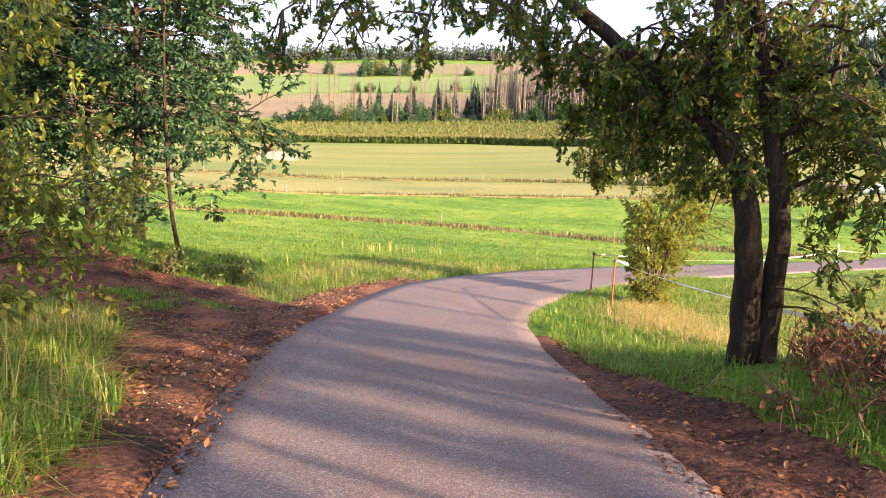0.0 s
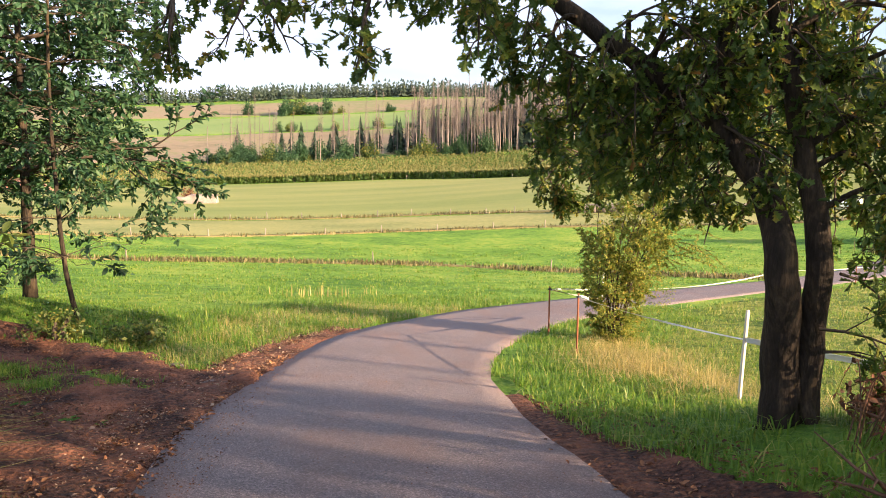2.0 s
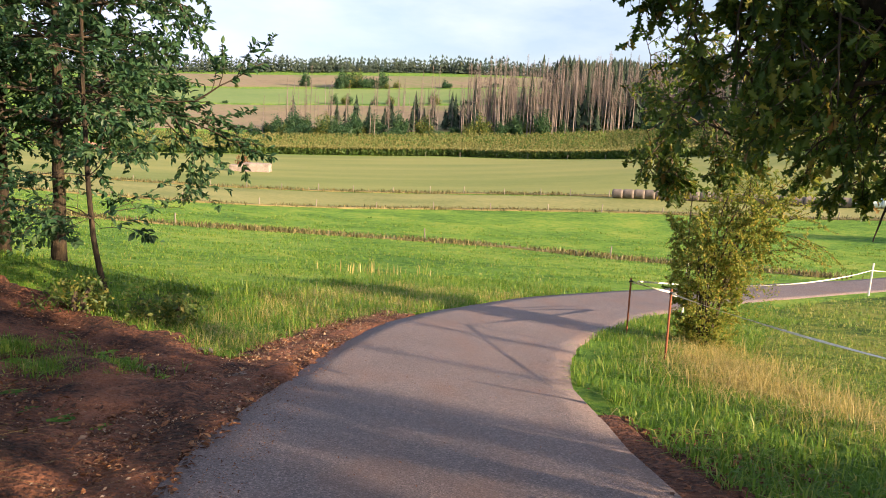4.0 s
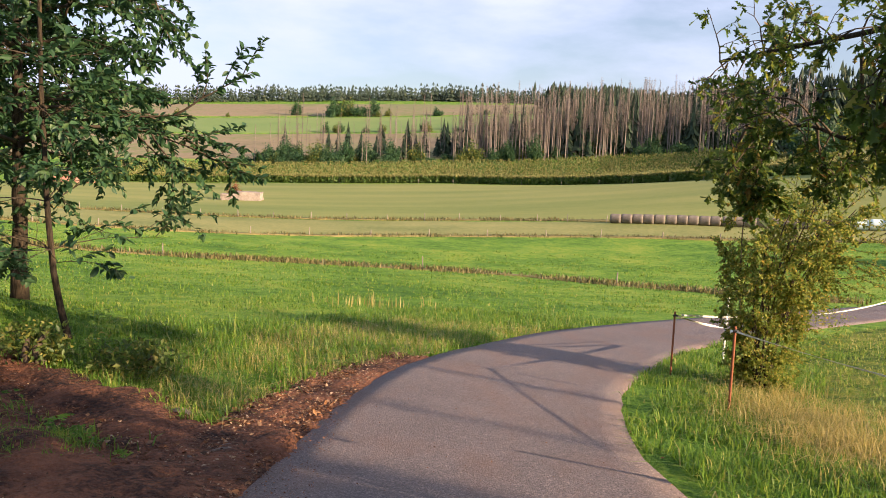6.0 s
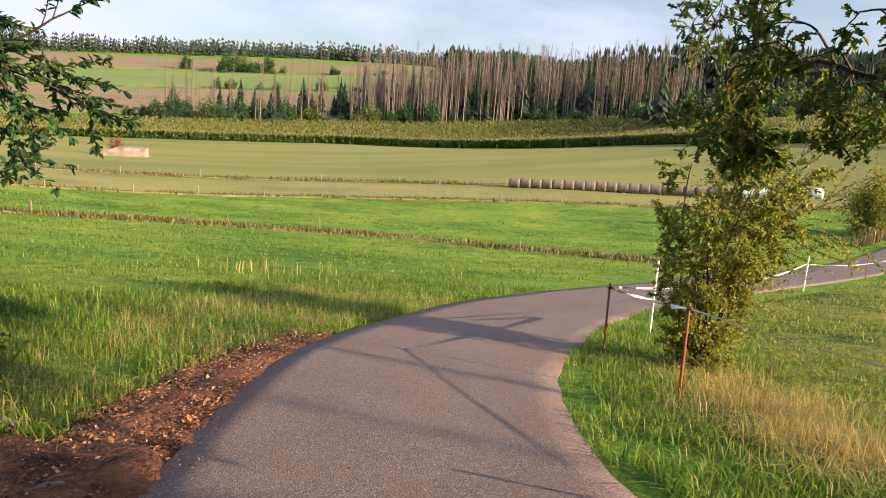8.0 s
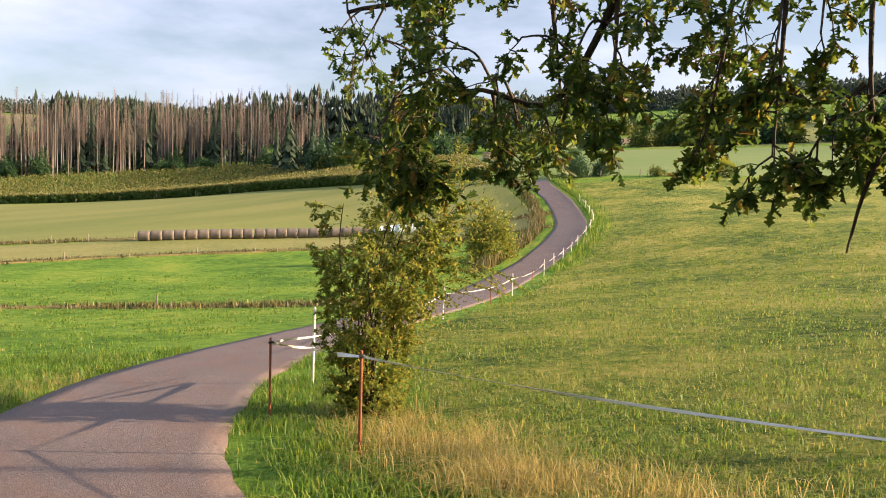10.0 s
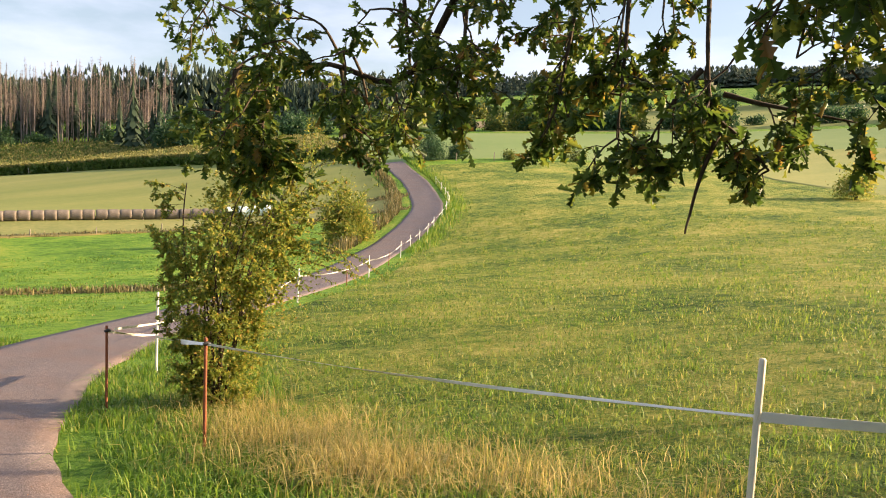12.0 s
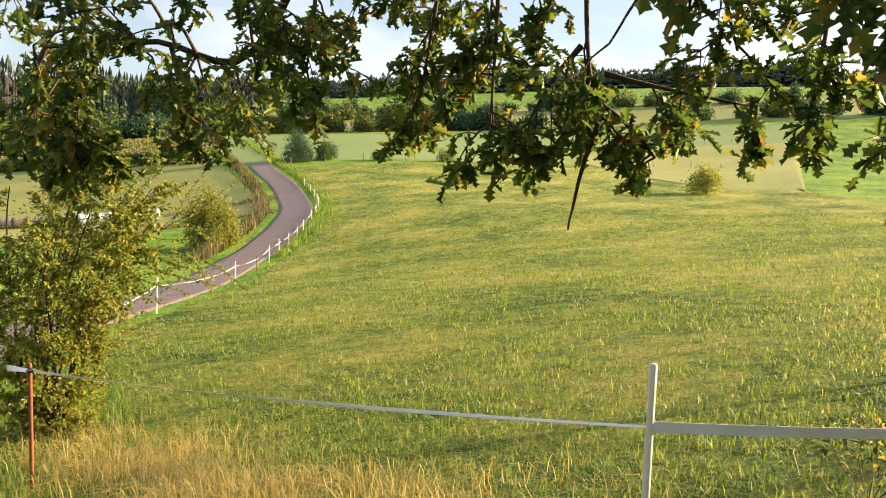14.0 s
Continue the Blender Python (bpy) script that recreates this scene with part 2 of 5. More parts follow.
M_GRASS = foliage("grass_blade", [(0, (0.06, 0.14, 0.015)), (0.6, (0.12, 0.23, 0.025)), (0.93, (0.22, 0.29, 0.04)), (1, (0.38, 0.34, 0.10))], 0.45)
M_PASTBLADE = foliage("pasture_blade", [(0, (0.05, 0.10, 0.014)), (0.5, (0.16, 0.25, 0.035)), (0.85, (0.31, 0.33, 0.065)), (1, (0.46, 0.40, 0.13))], 0.4)
# rough grass; its dark tone also stands in for the ditch's shadow line
M_ROUGHBLADE = foliage("rough_blade", [(0, (0.05, 0.06, 0.02)), (0.6, (0.12, 0.11, 0.035)), (1, (0.28, 0.22, 0.09))], 0.3)
M_DRYGRASS = foliage("dry_grass_blade", [(0, (0.17, 0.19, 0.045)), (0.45, (0.37, 0.31, 0.09)), (1, (0.56, 0.45, 0.18))], 0.45)
M_LITTER = foliage("fallen_leaf", [(0, (0.06, 0.025, 0.012)), (0.6, (0.17, 0.07, 0.03)), (1, (0.32, 0.16, 0.07))], 0.15, 0.7)
M_CORN = foliage("maize_leaf", [(0, (0.05, 0.10, 0.02)), (0.7, (0.09, 0.15, 0.03)), (1, (0.16, 0.19, 0.05))], 0.3)
M_TASSEL = foliage("maize_tassel", [(0, (0.14, 0.16, 0.045)), (1, (0.29, 0.26, 0.09))], 0.3)
M_CUTWOOD = noisy("cut_log", [(0.3, (0.34, 0.22, 0.13)), (0.7, (0.58, 0.42, 0.28))], 2, 14, 0.5, 0.85, 0.4, 12)
M_FLOWER = foliage("yellow_flower", [(0, (0.55, 0.38, 0.03)), (1, (0.75, 0.55, 0.06))], 0.3)
M_WHITEPOST = noisy("white_plastic", [(0.3, (0.66, 0.64, 0.58)), (0.7, (0.82, 0.80, 0.74))], 4, 30, 0.4, 0.5, 0.1)
M_WOODPOST = noisy("pale_peeled_wood", [(0.3, (0.62, 0.56, 0.45)), (0.7, (0.82, 0.77, 0.66))], 5, 40, 0.5, 0.8, 0.5, 40, stretch=(1, 1, 0.15))
M_GREYPOST = noisy("weathered_wood", [(0.3, (0.16, 0.135, 0.11)), (0.7, (0.33, 0.28, 0.23))], 3, 20, 0.5, 0.85, 0.4, 20, stretch=(1, 1, 0.2))
M_RUST = noisy("rusty_steel", [(0.3, (0.16, 0.05, 0.025)), (0.7, (0.34, 0.12, 0.055))], 9, 60, 0.5, 0.75, 0.3)
M_TAPE = noisy("fence_tape", [(0.3, (0.70, 0.68, 0.62)), (0.7, (0.86, 0.84, 0.78))], 6, 200, 0.4, 0.6, 0.2)
M_BLACK = noisy("black_plastic", [(0.3, (0.02, 0.02, 0.02)), (0.7, (0.05, 0.05, 0.05))], 10, 60, 0.5, 0.5, 0.0)
M_BALEDARK = noisy("old_straw", [(0.3, (0.09, 0.075, 0.065)), (0.7, (0.26, 0.22, 0.18))], 2.5, 12, 0.5, 0.9, 0.6, 10)
M_BALEWRAP = noisy("pale_wrap", [(0.3, (0.52, 0.66, 0.64)), (0.7, (0.74, 0.82, 0.80))], 1.5, 8, 0.4, 0.35, 0.3, 5, spec=0.5)
M_CONCRETE = noisy("old_concrete", [(0.38, (0.15, 0.12, 0.10)), (0.62, (0.42, 0.35, 0.30))], 0.8, 6, 0.5, 0.9, 0.5, 6)
M_BRICKRED = noisy("red_debris", [(0.3, (0.24, 0.11, 0.08)), (0.7, (0.42, 0.22, 0.16))], 0.6, 3, 0.5, 0.9, 0.5, 3)


# ---- mesh builders ----
def link_mesh(name, me, mat, parent=None, label=""):
    ob = new(name, me)
    me.materials.append(mat)
    if parent is not None:
        ob.parent = parent
    if label:
        ob["label"] = label
    return ob


def mesh_from(name, verts, faces, smooth=False):
    me = bpy.data.meshes.new(name)
    me.from_pydata([tuple(v) for v in verts], [], faces)
    if smooth:
        me.polygons.foreach_set("use_smooth", [True] * len(me.polygons))
    me.update()
    return me


def mesh_numpy(name, verts, sizes, loops, smooth=False):
    """verts (n, 3); sizes: corners of each face; loops: all corners, face after face."""
    me = bpy.data.meshes.new(name)
    me.vertices.add(len(verts))
    me.vertices.foreach_set("co", np.ascontiguousarray(verts, dtype=np.float32).ravel())
    me.loops.add(len(loops))
    me.loops.foreach_set("vertex_index", np.ascontiguousarray(loops, dtype=np.int32))
    me.polygons.add(len(sizes))
    me.polygons.foreach_set("loop_start", np.concatenate([[0], np.cumsum(sizes)[:-1]]).astype(np.int32))
    me.polygons.foreach_set("loop_total", np.asarray(sizes, dtype=np.int32))
    if smooth:
        me.polygons.foreach_set("use_smooth", np.ones(len(sizes), dtype=bool))
    me.update(calc_edges=True)
    return me


def thing(name, at, label, category, group=""):
    ob = new(name)
    ob.location = at
    return tagged(ob, label, category, group)


def grid_faces(nu, nv, wrap=False):
    f = []
    for i in range(nu - 1):
        for j in range(nv if wrap else nv - 1):
            k = (j + 1) % nv
            f.append((i * nv + j, i * nv + k, (i + 1) * nv + k, (i + 1) * nv + j))
    return f


class Tubes:
    """Gathers tapered, bent tubes into one mesh."""

    def __init__(self):
        self.v, self.f = [], []

    def add(self, pts, radii, sides=6):
        base = len(self.v)
        pts = [Vector(p) for p in pts]
        a = (pts[-1] - pts[0]).orthogonal().normalized()
        for i, (p, r) in enumerate(zip(pts, radii)):
            d = (pts[min(i + 1, len(pts) - 1)] - pts[max(i - 1, 0)]).normalized()
            a = (a - d * a.dot(d)).normalized()
            b = d.cross(a)
            for k in range(sides):
                w = 2 * math.pi * k / sides
                self.v.append(p + (a * math.cos(w) + b * math.sin(w)) * r)
        for i in range(len(pts) - 1):
            for k in range(sides):
                j = (k + 1) % sides
                self.f.append((base + i * sides + k, base + i * sides + j, base + (i + 1) * sides + j, base + (i + 1) * sides + k))
        self.f.append(tuple(base + (len(pts) - 1) * sides + k for k in range(sides)))

    def mesh(self, name):
        return mesh_from(name, self.v, self.f, True)


# leaf outlines: points (x across, y along); two halves fold along the rib
def outline(kind):
    if kind == "oak":
        half = [(0.0, 0.0), (0.17, 0.24), (0.08, 0.34), (0.30, 0.52), (0.12, 0.60), (0.31, 0.80), (0.12, 0.86), (0.0, 1.0)]
    elif kind == "oval":
        half = [(0.0, 0.0), (0.17, 0.2), (0.25, 0.45), (0.18, 0.75), (0.0, 1.0)]
    else:
        half = [(0.0, 0.0), (0.28, 0.5), (0.0, 1.0)]
    return half


def leaf_mesh(name, at, along, size, kind, rng, flat=0.35):
    """Many leaves in one mesh. at, along: (n, 3); size: (n,). A leaf points along its way, with a turned blade."""
    at, along, size = np.asarray(at, float), np.asarray(along, float), np.asarray(size, float)
    n = len(at)
    along = along / (np.linalg.norm(along, axis=1, keepdims=True) + 1e-9)
    up = rng.normal(0, flat, (n, 3)) + np.array([0, 0, 1.0])
    side = np.cross(along, up)
    side /= np.linalg.norm(side, axis=1, keepdims=True) + 1e-9
    nor = np.cross(side, along)
    half = outline(kind)
    k = len(half)
    right = np.array([(x, y, 0.35 * x - 0.25 * (y - 0.4) ** 2) for x, y in half])
    left = np.array([(-x, y, 0.35 * x - 0.25 * (y - 0.4) ** 2) for x, y in half[1:-1]])
    tpl = np.vstack([right, left])
    m = len(tpl)
    v = at[:, None] + size[:, None, None] * (tpl[None, :, 0:1] * side[:, None] + tpl[None, :, 1:2] * along[:, None] + tpl[None, :, 2:3] * nor[:, None])
    fr = list(range(k))
    fl = [0] + [k - 1] + [k + i for i in reversed(range(k - 2))]
    loops = (np.array(fr + fl)[None] + (np.arange(n) * m)[:, None]).ravel()
    return mesh_numpy(name, v.reshape(-1, 3), np.tile([len(fr), len(fl)], n), loops)


class Tree:
    """Wood and leaves of one tree, grown limb by limb."""

    def __init__(self, seed):
        self.rng, self.wood, self.twigs = np.random.default_rng(seed), Tubes(), Tubes()
        self.at, self.way, self.size, self.level = [], [], [], 1.0

    def limb(self, pts, r0, r1, sides=8, twig=False):
        """A limb through the given points, rounded."""
        pts = [Vector(p) for p in pts]
        out, n = [], 5
        for i in range(len(pts) - 1):
            p0, p1, p2, p3 = pts[max(i - 1, 0)], pts[i], pts[i + 1], pts[min(i + 2, len(pts) - 1)]
            for s in range(n):
                t = s / n
                q = 0.5 * (2 * p1 + (p2 - p0) * t + (2 * p0 - 5 * p1 + 4 * p2 - p3) * t * t + (3 * p1 - p0 - 3 * p2 + p3) * t ** 3)
                out.append(q + Vector(self.rng.normal(0, min(r0 * 0.06, 0.008), 3)))
        out.append(pts[-1])
        radii = [r0 + (r1 - r0) * (i / (len(out) - 1)) ** 0.8 for i in range(len(out))]
        (self.twigs if twig else self.wood).add(out, radii, sides)
        return out

    def spray(self, start, way, length, r, depth, leaf, gap, droop=0.25, spread=0.8, kids=4):
        """A twig that bends down, forks, and bears leaves."""
        rng = self.rng
        n = max(4, int(length / 0.16))
        p, d, pts = Vector(start), Vector(way).normalized(), [Vector(start)]
        for i in range(n):
            stray = Vector(rng.normal(0, 0.13, 3))
            stray.z *= self.level
            d = (d + stray + Vector((0, 0, -droop / n * 1.6))).normalized()
            p = p + d * (length / n)
            pts.append(p.copy())
        self.twigs.add(pts, [r * (1 - 0.75 * i / n) for i in range(n + 1)], 3 if r < 0.012 else 5)
        if depth > 0:
            for c in range(kids):
                i = int(n * (0.25 + 0.72 * (c + rng.random()) / kids))
                i = min(max(i, 1), n)
                along = (pts[i] - pts[i - 1]).normalized()
                out = along.cross(Vector(rng.normal(0, 1, 3))).normalized()
                out.z *= self.level
                self.spray(pts[i], along * (1 - spread * 0.5) + out * spread, length * rng.uniform(0.4, 0.65), r * 0.55, depth - 1, leaf, gap, droop, spread, kids)
        if depth <= 1:
            a = np.array(pts)
            lo = 1 if depth == 0 else n // 2
            m = max(2, int(length * (n - lo) / n / gap))
            t = rng.uniform(lo, n, m)
            i = np.minimum(t.astype(int), n - 1)
            q = a[i] + (a[i + 1] - a[i]) * (t - i)[:, None]
            w = (a[i + 1] - a[i]) / (length / n) * 0.6 + rng.normal(0, 0.75, (m, 3)) * np.array([1, 1, self.level]) + np.array([0, 0, -0.25])
            self.at.append(q)
            self.way.append(w)
            self.size.append(rng.uniform(0.65, 1.15, m) * leaf)

    def finish(self, name, at, bark, leafmat, kind, label, category, group="", flat=0.45, wood="trunk"):
        o = thing(name, at, label, category, group)
        off = np.array(at)
        for w, nm, mt in ((self.wood, wood, bark), (self.twigs, "bough", M_TWIG)):
            if w.v:
                w.v = [v - Vector(at) for v in w.v]
                k = link_mesh(nm, w.mesh(nm), mt, o)
                if nm in ("bough", "cane"):
                    tagged(k, kind="stuff")
        if self.at:
            a = np.vstack(self.at) - off
            link_mesh("crown", leaf_mesh("crown", a, np.vstack(self.way), np.concatenate(self.size), kind, self.rng, flat), leafmat, o)
        return o


# ---- ground ----
def build_ground():
    na, c = 480, (0.0, 8.0)
    r = [0.3]
    while r[-1] < 4200:
        r.append(r[-1] * 1.048 + 0.02)
    r, a = np.array(r), np.arange(na) * 2 * math.pi / na
    x, y = c[0] + r[:, None] * np.sin(a), c[1] + r[:, None] * np.cos(a)
    z = gz(x, y)
    far = np.hypot(x, y)
    # far country levels out
    z = np.where(far > 1100, z * np.clip(1 - (far - 1100) / 2500, 0.0, 1) , z)
    v = np.stack([x, y, z], -1).reshape(-1, 3)
    v = np.vstack([v, [[c[0], c[1], height(*c)]]])
    i, j = np.meshgrid(np.arange(len(r) - 1), np.arange(na), indexing="ij")
    k = (j + 1) % na
    quads = np.stack([i * na + j, i * na + k, (i + 1) * na + k, (i + 1) * na + j], -1).reshape(-1, 4)[:, ::-1]
    hub = len(v) - 1
    tris = np.stack([np.arange(na), np.full(na, hub), (np.arange(na) + 1) % na], -1)
    me = mesh_numpy("ground", v, np.concatenate([np.full(len(quads), 4), np.full(na, 3)]), np.concatenate([quads.ravel(), tris.ravel()]), True)
    tagged(link_mesh("ground", me, M_MEADOW), "green sloping meadow ground running out to the hills", "ground", kind="structure")


build_ground()


def smooth_line(pts, step=0.5):
    p = np.array(pts, float)
    out = []
    for i in range(len(p) - 1):
        p0, p1, p2, p3 = p[max(i - 1, 0)], p[i], p[i + 1], p[min(i + 2, len(p) - 1)]
        n = max(2, int(np.linalg.norm(p2 - p1) / step))
        for s in range(n):
            t = s / n
            out.append(0.5 * (2 * p1 + (p2 - p0) * t + (2 * p0 - 5 * p1 + 4 * p2 - p3) * t * t + (3 * p1 - p0 - 3 * p2 + p3) * t ** 3))
    out.append(p[-1])
    return np.array(out)


def sides_of(line):
    d = np.gradient(line, axis=0)
    d /= np.linalg.norm(d, axis=1, keepdims=True)
    return np.stack([d[:, 1], -d[:, 0]], 1)


def off_line(x, y, line):
    """Signed distance to a line (positive on its right) for arrays of places."""
    s = sides_of(line)
    best, sign = np.full(len(x), 1e9), np.zeros(len(x))
    for i in range(0, len(x), 4000):
        d = np.stack([x[i:i + 4000, None] - line[None, :, 0], y[i:i + 4000, None] - line[None, :, 1]], -1)
        q = (d ** 2).sum(-1)
        k = q.argmin(1)
        r = np.arange(len(k))
        best[i:i + 4000] = np.sqrt(q[r, k])
        sign[i:i + 4000] = np.sign((d[r, k] * s[k]).sum(-1))
    return best * sign


def ribbon(name, line, left, right, lift, mat, label, category, wobble=0.0, nv=9, seed=1, skirt=0.06, relief=0.0):
    """A strip of ground cover along a line, with uneven edges that dip under the ground."""
    rng = np.random.default_rng(seed)
    n = len(line)
    s = sides_of(line)
    wl_, wr_ = np.full(n, float(left)) if np.isscalar(left) else left, np.full(n, float(right)) if np.isscalar(right) else right
    k = np.arange(n)
    jit = lambda: wobble * (np.sin(k * 0.37 + rng.random() * 6) * 0.5 + np.sin(k * 0.91 + rng.random() * 6) * 0.3 + rng.normal(0, 0.35, n))
    jl, jr = jit(), jit()
    cols = []
    us = [-1 - skirt * 0.25, *np.linspace(-1, 1, nv - 2), 1 + skirt * 0.25]
    for j, u in enumerate(us):
        w = np.where(u < 0, u * (wl_ + jl), u * (wr_ + jr))
        q = line + s * w[:, None]
        z = gz(q[:, 0], q[:, 1]) + lift - (skirt if j in (0, nv - 1) else 0)
        cols.append(np.stack([q[:, 0], q[:, 1], z], 1))
    v = np.stack(cols, 1)
    if relief:
        away = np.abs(off_line(v[..., 0].ravel(), v[..., 1].ravel(), ROAD)).reshape(v.shape[:2]) - np.interp(v[..., 1], [9, 12, 20, 32], [1.55, 1.43, 1.43, 1.55])
        for i in range(n):
            for j in range(2, nv - 2):
                p = Vector((v[i, j, 0], v[i, j, 1], 0.5))
                v[i, j, 2] += relief * (0.5 + noise.noise(p * 1.1) + 0.7 * noise.noise(p * 3.3) + 0.5 * noise.noise(p * 9.0)) + relief * 0.7 * math.sin((j / nv) * 15.0 + noise.noise(p * 0.5) * 4)
        v[..., 2] = np.where(away < 0.0, np.minimum(v[..., 2], gz(v[..., 0], v[..., 1]) + 0.02 - 0.1 * np.clip(-away, 0, 0.4)), v[..., 2])
    v = v.reshape(-1, 3)
    me = mesh_from(name, v, grid_faces(n, nv), True)
    me.flip_normals()
    return tagged(link_mesh(name, me, mat), label, category, kind="structure")


ROAD = smooth_line([(0.6, -40), (0.4, -12), (0.25, -2), (0.08, 4.3), (-0.2, 7.0), (-0.28, 9.2), (-0.06, 12.3), (0.42, 14.9), (0.95, 16.4), (1.88, 18.3), (3.9, 21.8), (8.6, 27.0), (22.5, 39.3), (33.7, 49.2), (43, 56.4), (49.3, 61.2), (56.2, 67.8), (66.5, 80.7), (74.5, 93.5), (88, 113), (126, 165), (150, 200)])
HALF = np.interp(ROAD[:, 1], [9, 12, 20, 32], [1.55, 1.43, 1.43, 1.55])
ribbon("road", ROAD, HALF, HALF, 0.035, M_ASPHALT, "narrow worn asphalt lane curving down through the meadows", "road", 0.035, 13, 3)
TRACK = smooth_line([(-1.3, 6.6), (-2.3, 9.6), (-4.2, 11.7), (-7.4, 13.9), (-12, 16.6), (-20, 20)], 0.08)
tn = len(TRACK)
ribbon("dirt_track", TRACK, np.linspace(1.5, 1.8, tn), np.interp(np.arange(tn) / tn, [0, 0.12, 0.3, 1], [0.9, 2.0, 1.6, 1.3]), 0.022, M_SOIL, "red-brown dirt track strewn with bark and leaves", "track", 0.16, 56, 5, 0.08, 0.06)
ribbon("soil_strip_left", smooth_line([(-1.5, -2), (-1.75, 3), (-2.1, 7), (-2.1, 11), (-1.5, 14.2), (-0.55, 16.9)], 0.07), 0.45, 0.62, 0.03, M_SOIL, "strip of bark mulch and dead leaves beside the lane", "soil", 0.10, 20, 6, 0.08, 0.022)
RIGHT_STRIP = smooth_line([(2.1, -3), (1.95, 3), (1.75, 6), (1.5, 8.6), (1.42, 10.4)], 0.08)
ribbon("soil_strip_right", RIGHT_STRIP, 0.55, np.interp(np.linspace(0, 1, len(RIGHT_STRIP)), [0, 0.6, 0.85, 1], [1.1, 0.75, 0.25, 0.05]), 0.022, M_SOIL, "dark strip of soil and fallen leaves beside the lane", "soil", 0.1, 22, 7, 0.08, 0.02)


def field(name, near, far, lift, mat, label, nu=40, nv=30):
    """A field between two boundary lines."""
    a, b = np.array(near, float), np.array(far, float)
    ta, tb = np.linspace(0, 1, len(a)), np.linspace(0, 1, len(b))
    u = np.linspace(0, 1, nu)
    ea = np.stack([np.interp(u, ta, a[:, k]) for k in (0, 1)], 1)
    eb = np.stack([np.interp(u, tb, b[:, k]) for k in (0, 1)], 1)
    t = np.linspace(0, 1, nv)[None, :, None]
    q = ea[:, None] * (1 - t) + eb[:, None] * t
    z = gz(q[..., 0], q[..., 1]) + lift
    z[0], z[-1], z[:, 0], z[:, -1] = z[0] - 3 * lift, z[-1] - 3 * lift, z[:, 0] - 3 * lift, z[:, -1] - 3 * lift
    me = mesh_from(name, np.concatenate([q, z[..., None]], -1).reshape(-1, 3), grid_faces(nu, nv), True)
    me.flip_normals()
    return tagged(link_mesh(name, me, mat), label, "field", kind="structure")


LINE2 = [(-110, 55), (-60, 62), (-22, 71), (2, 80), (26, 78.5), (53, 67.5)]
FENCE = [(-120, 84), (-70, 90), (-28, 96), (2, 100), (20, 93.5), (50, 80), (60, 76)]
CORN = [(-84, 192), (-36, 206), (5, 203), (40, 180), (58, 155), (68, 128), (77, 106)]
WOOD = [(-120, 268), (-55, 277), (8, 284), (60, 279), (91, 271), (113, 250), (112, 158)]
field("pale_field", LINE2, FENCE, 0.07, M_PALE, "pale strip of grazed pasture between two fence lines", 90, 14)
field("hay_field", FENCE, CORN, 0.06, M_HAY, "olive mown hay field sloping up to the maize", 90, 50)
ribbon("ditch_verge", smooth_line([(-45, 44), (-18, 47.5), (-8, 50.6), (3, 50.3), (10, 45.8), (14, 42.6), (18, 39.5)], 0.6), 0.7, 0.7, 0.05, M_ROUGH, "strip of rough brown grass along a ditch", "grass strip", 0.2, 5, 11, 0.1)
ribbon("fence_verge", smooth_line(LINE2, 1.0), 0.6, 0.6, 0.1, M_ROUGH, "strip of rough brown grass along a fence", "grass strip", 0.3, 5, 12, 0.1)
ribbon("hedge_verge", smooth_line(FENCE, 1.0), 0.7, 0.7, 0.12, M_ROUGH, "strip of rough dry grass under the far fence", "grass strip", 0.3, 5, 13, 0.1)
field("pasture", [(2.6, 13.6), (3.6, 17.2), (5.6, 20), (11, 26.3), (25.2, 38.2), (36, 48), (45, 55.2), (52.2, 60.8), (59, 67), (77, 92.5)], [(3.2, 5), (9, 3), (20, 1), (40, 0), (60, 5), (80, 15), (100, 28), (118, 45), (128, 60), (135, 70)], 0.035, M_PASTURE, "wide grazed pasture with yellowed patches", 140, 120)
field("clearing", [(-150, 285), (-50, 300), (30, 300), (80, 300)], [(-180, 395), (-50, 410), (40, 400), (90, 390)], 0.3, M_CLEAR, "brown cleared slope behind the dead trees", 40, 30)
field("far_field", [(-180, 400), (-50, 412), (40, 405), (90, 395)], [(-200, 480), (-60, 500), (60, 490), (110, 470)], 0.3, M_FARGREEN, "pale green field on the far slope", 40, 20)
field("far_clearing", [(-210, 490), (-60, 505), (60, 495), (110, 480)], [(-260, 600), (-60, 620), (80, 610), (130, 590)], 0.4, M_CLEAR, "bare felled slope below the ridge", 40, 20)


# ---- far woods ----
def spruce_mesh(name, h, w, rng, tiers=9, ragged=0.3, most=11):
    v, loops, sizes = [], [], []
    for t in range(tiers):
        z0 = h * (0.12 + 0.84 * t / tiers)
        rad = w * (1 - t / tiers) ** 0.85
        n = max(4, int(most - t * 0.6))
        for k in range(n):
            a = 2 * math.pi * (k + rng.random()) / n
            r = rad * rng.uniform(1 - ragged, 1 + ragged)
            b = len(v)
            dz = h * 0.13
            da = 0.42
            v += [(0, 0, z0 + dz), (r * math.cos(a - da) * 0.75, r * math.sin(a - da) * 0.75, z0), (r * math.cos(a), r * math.sin(a), z0 - dz * 0.35), (r * math.cos(a + da) * 0.75, r * math.sin(a + da) * 0.75, z0)]
            loops += [b, b + 1, b + 2, b + 3]
            sizes.append(4)
    return np.array(v), np.array(loops), np.array(sizes)


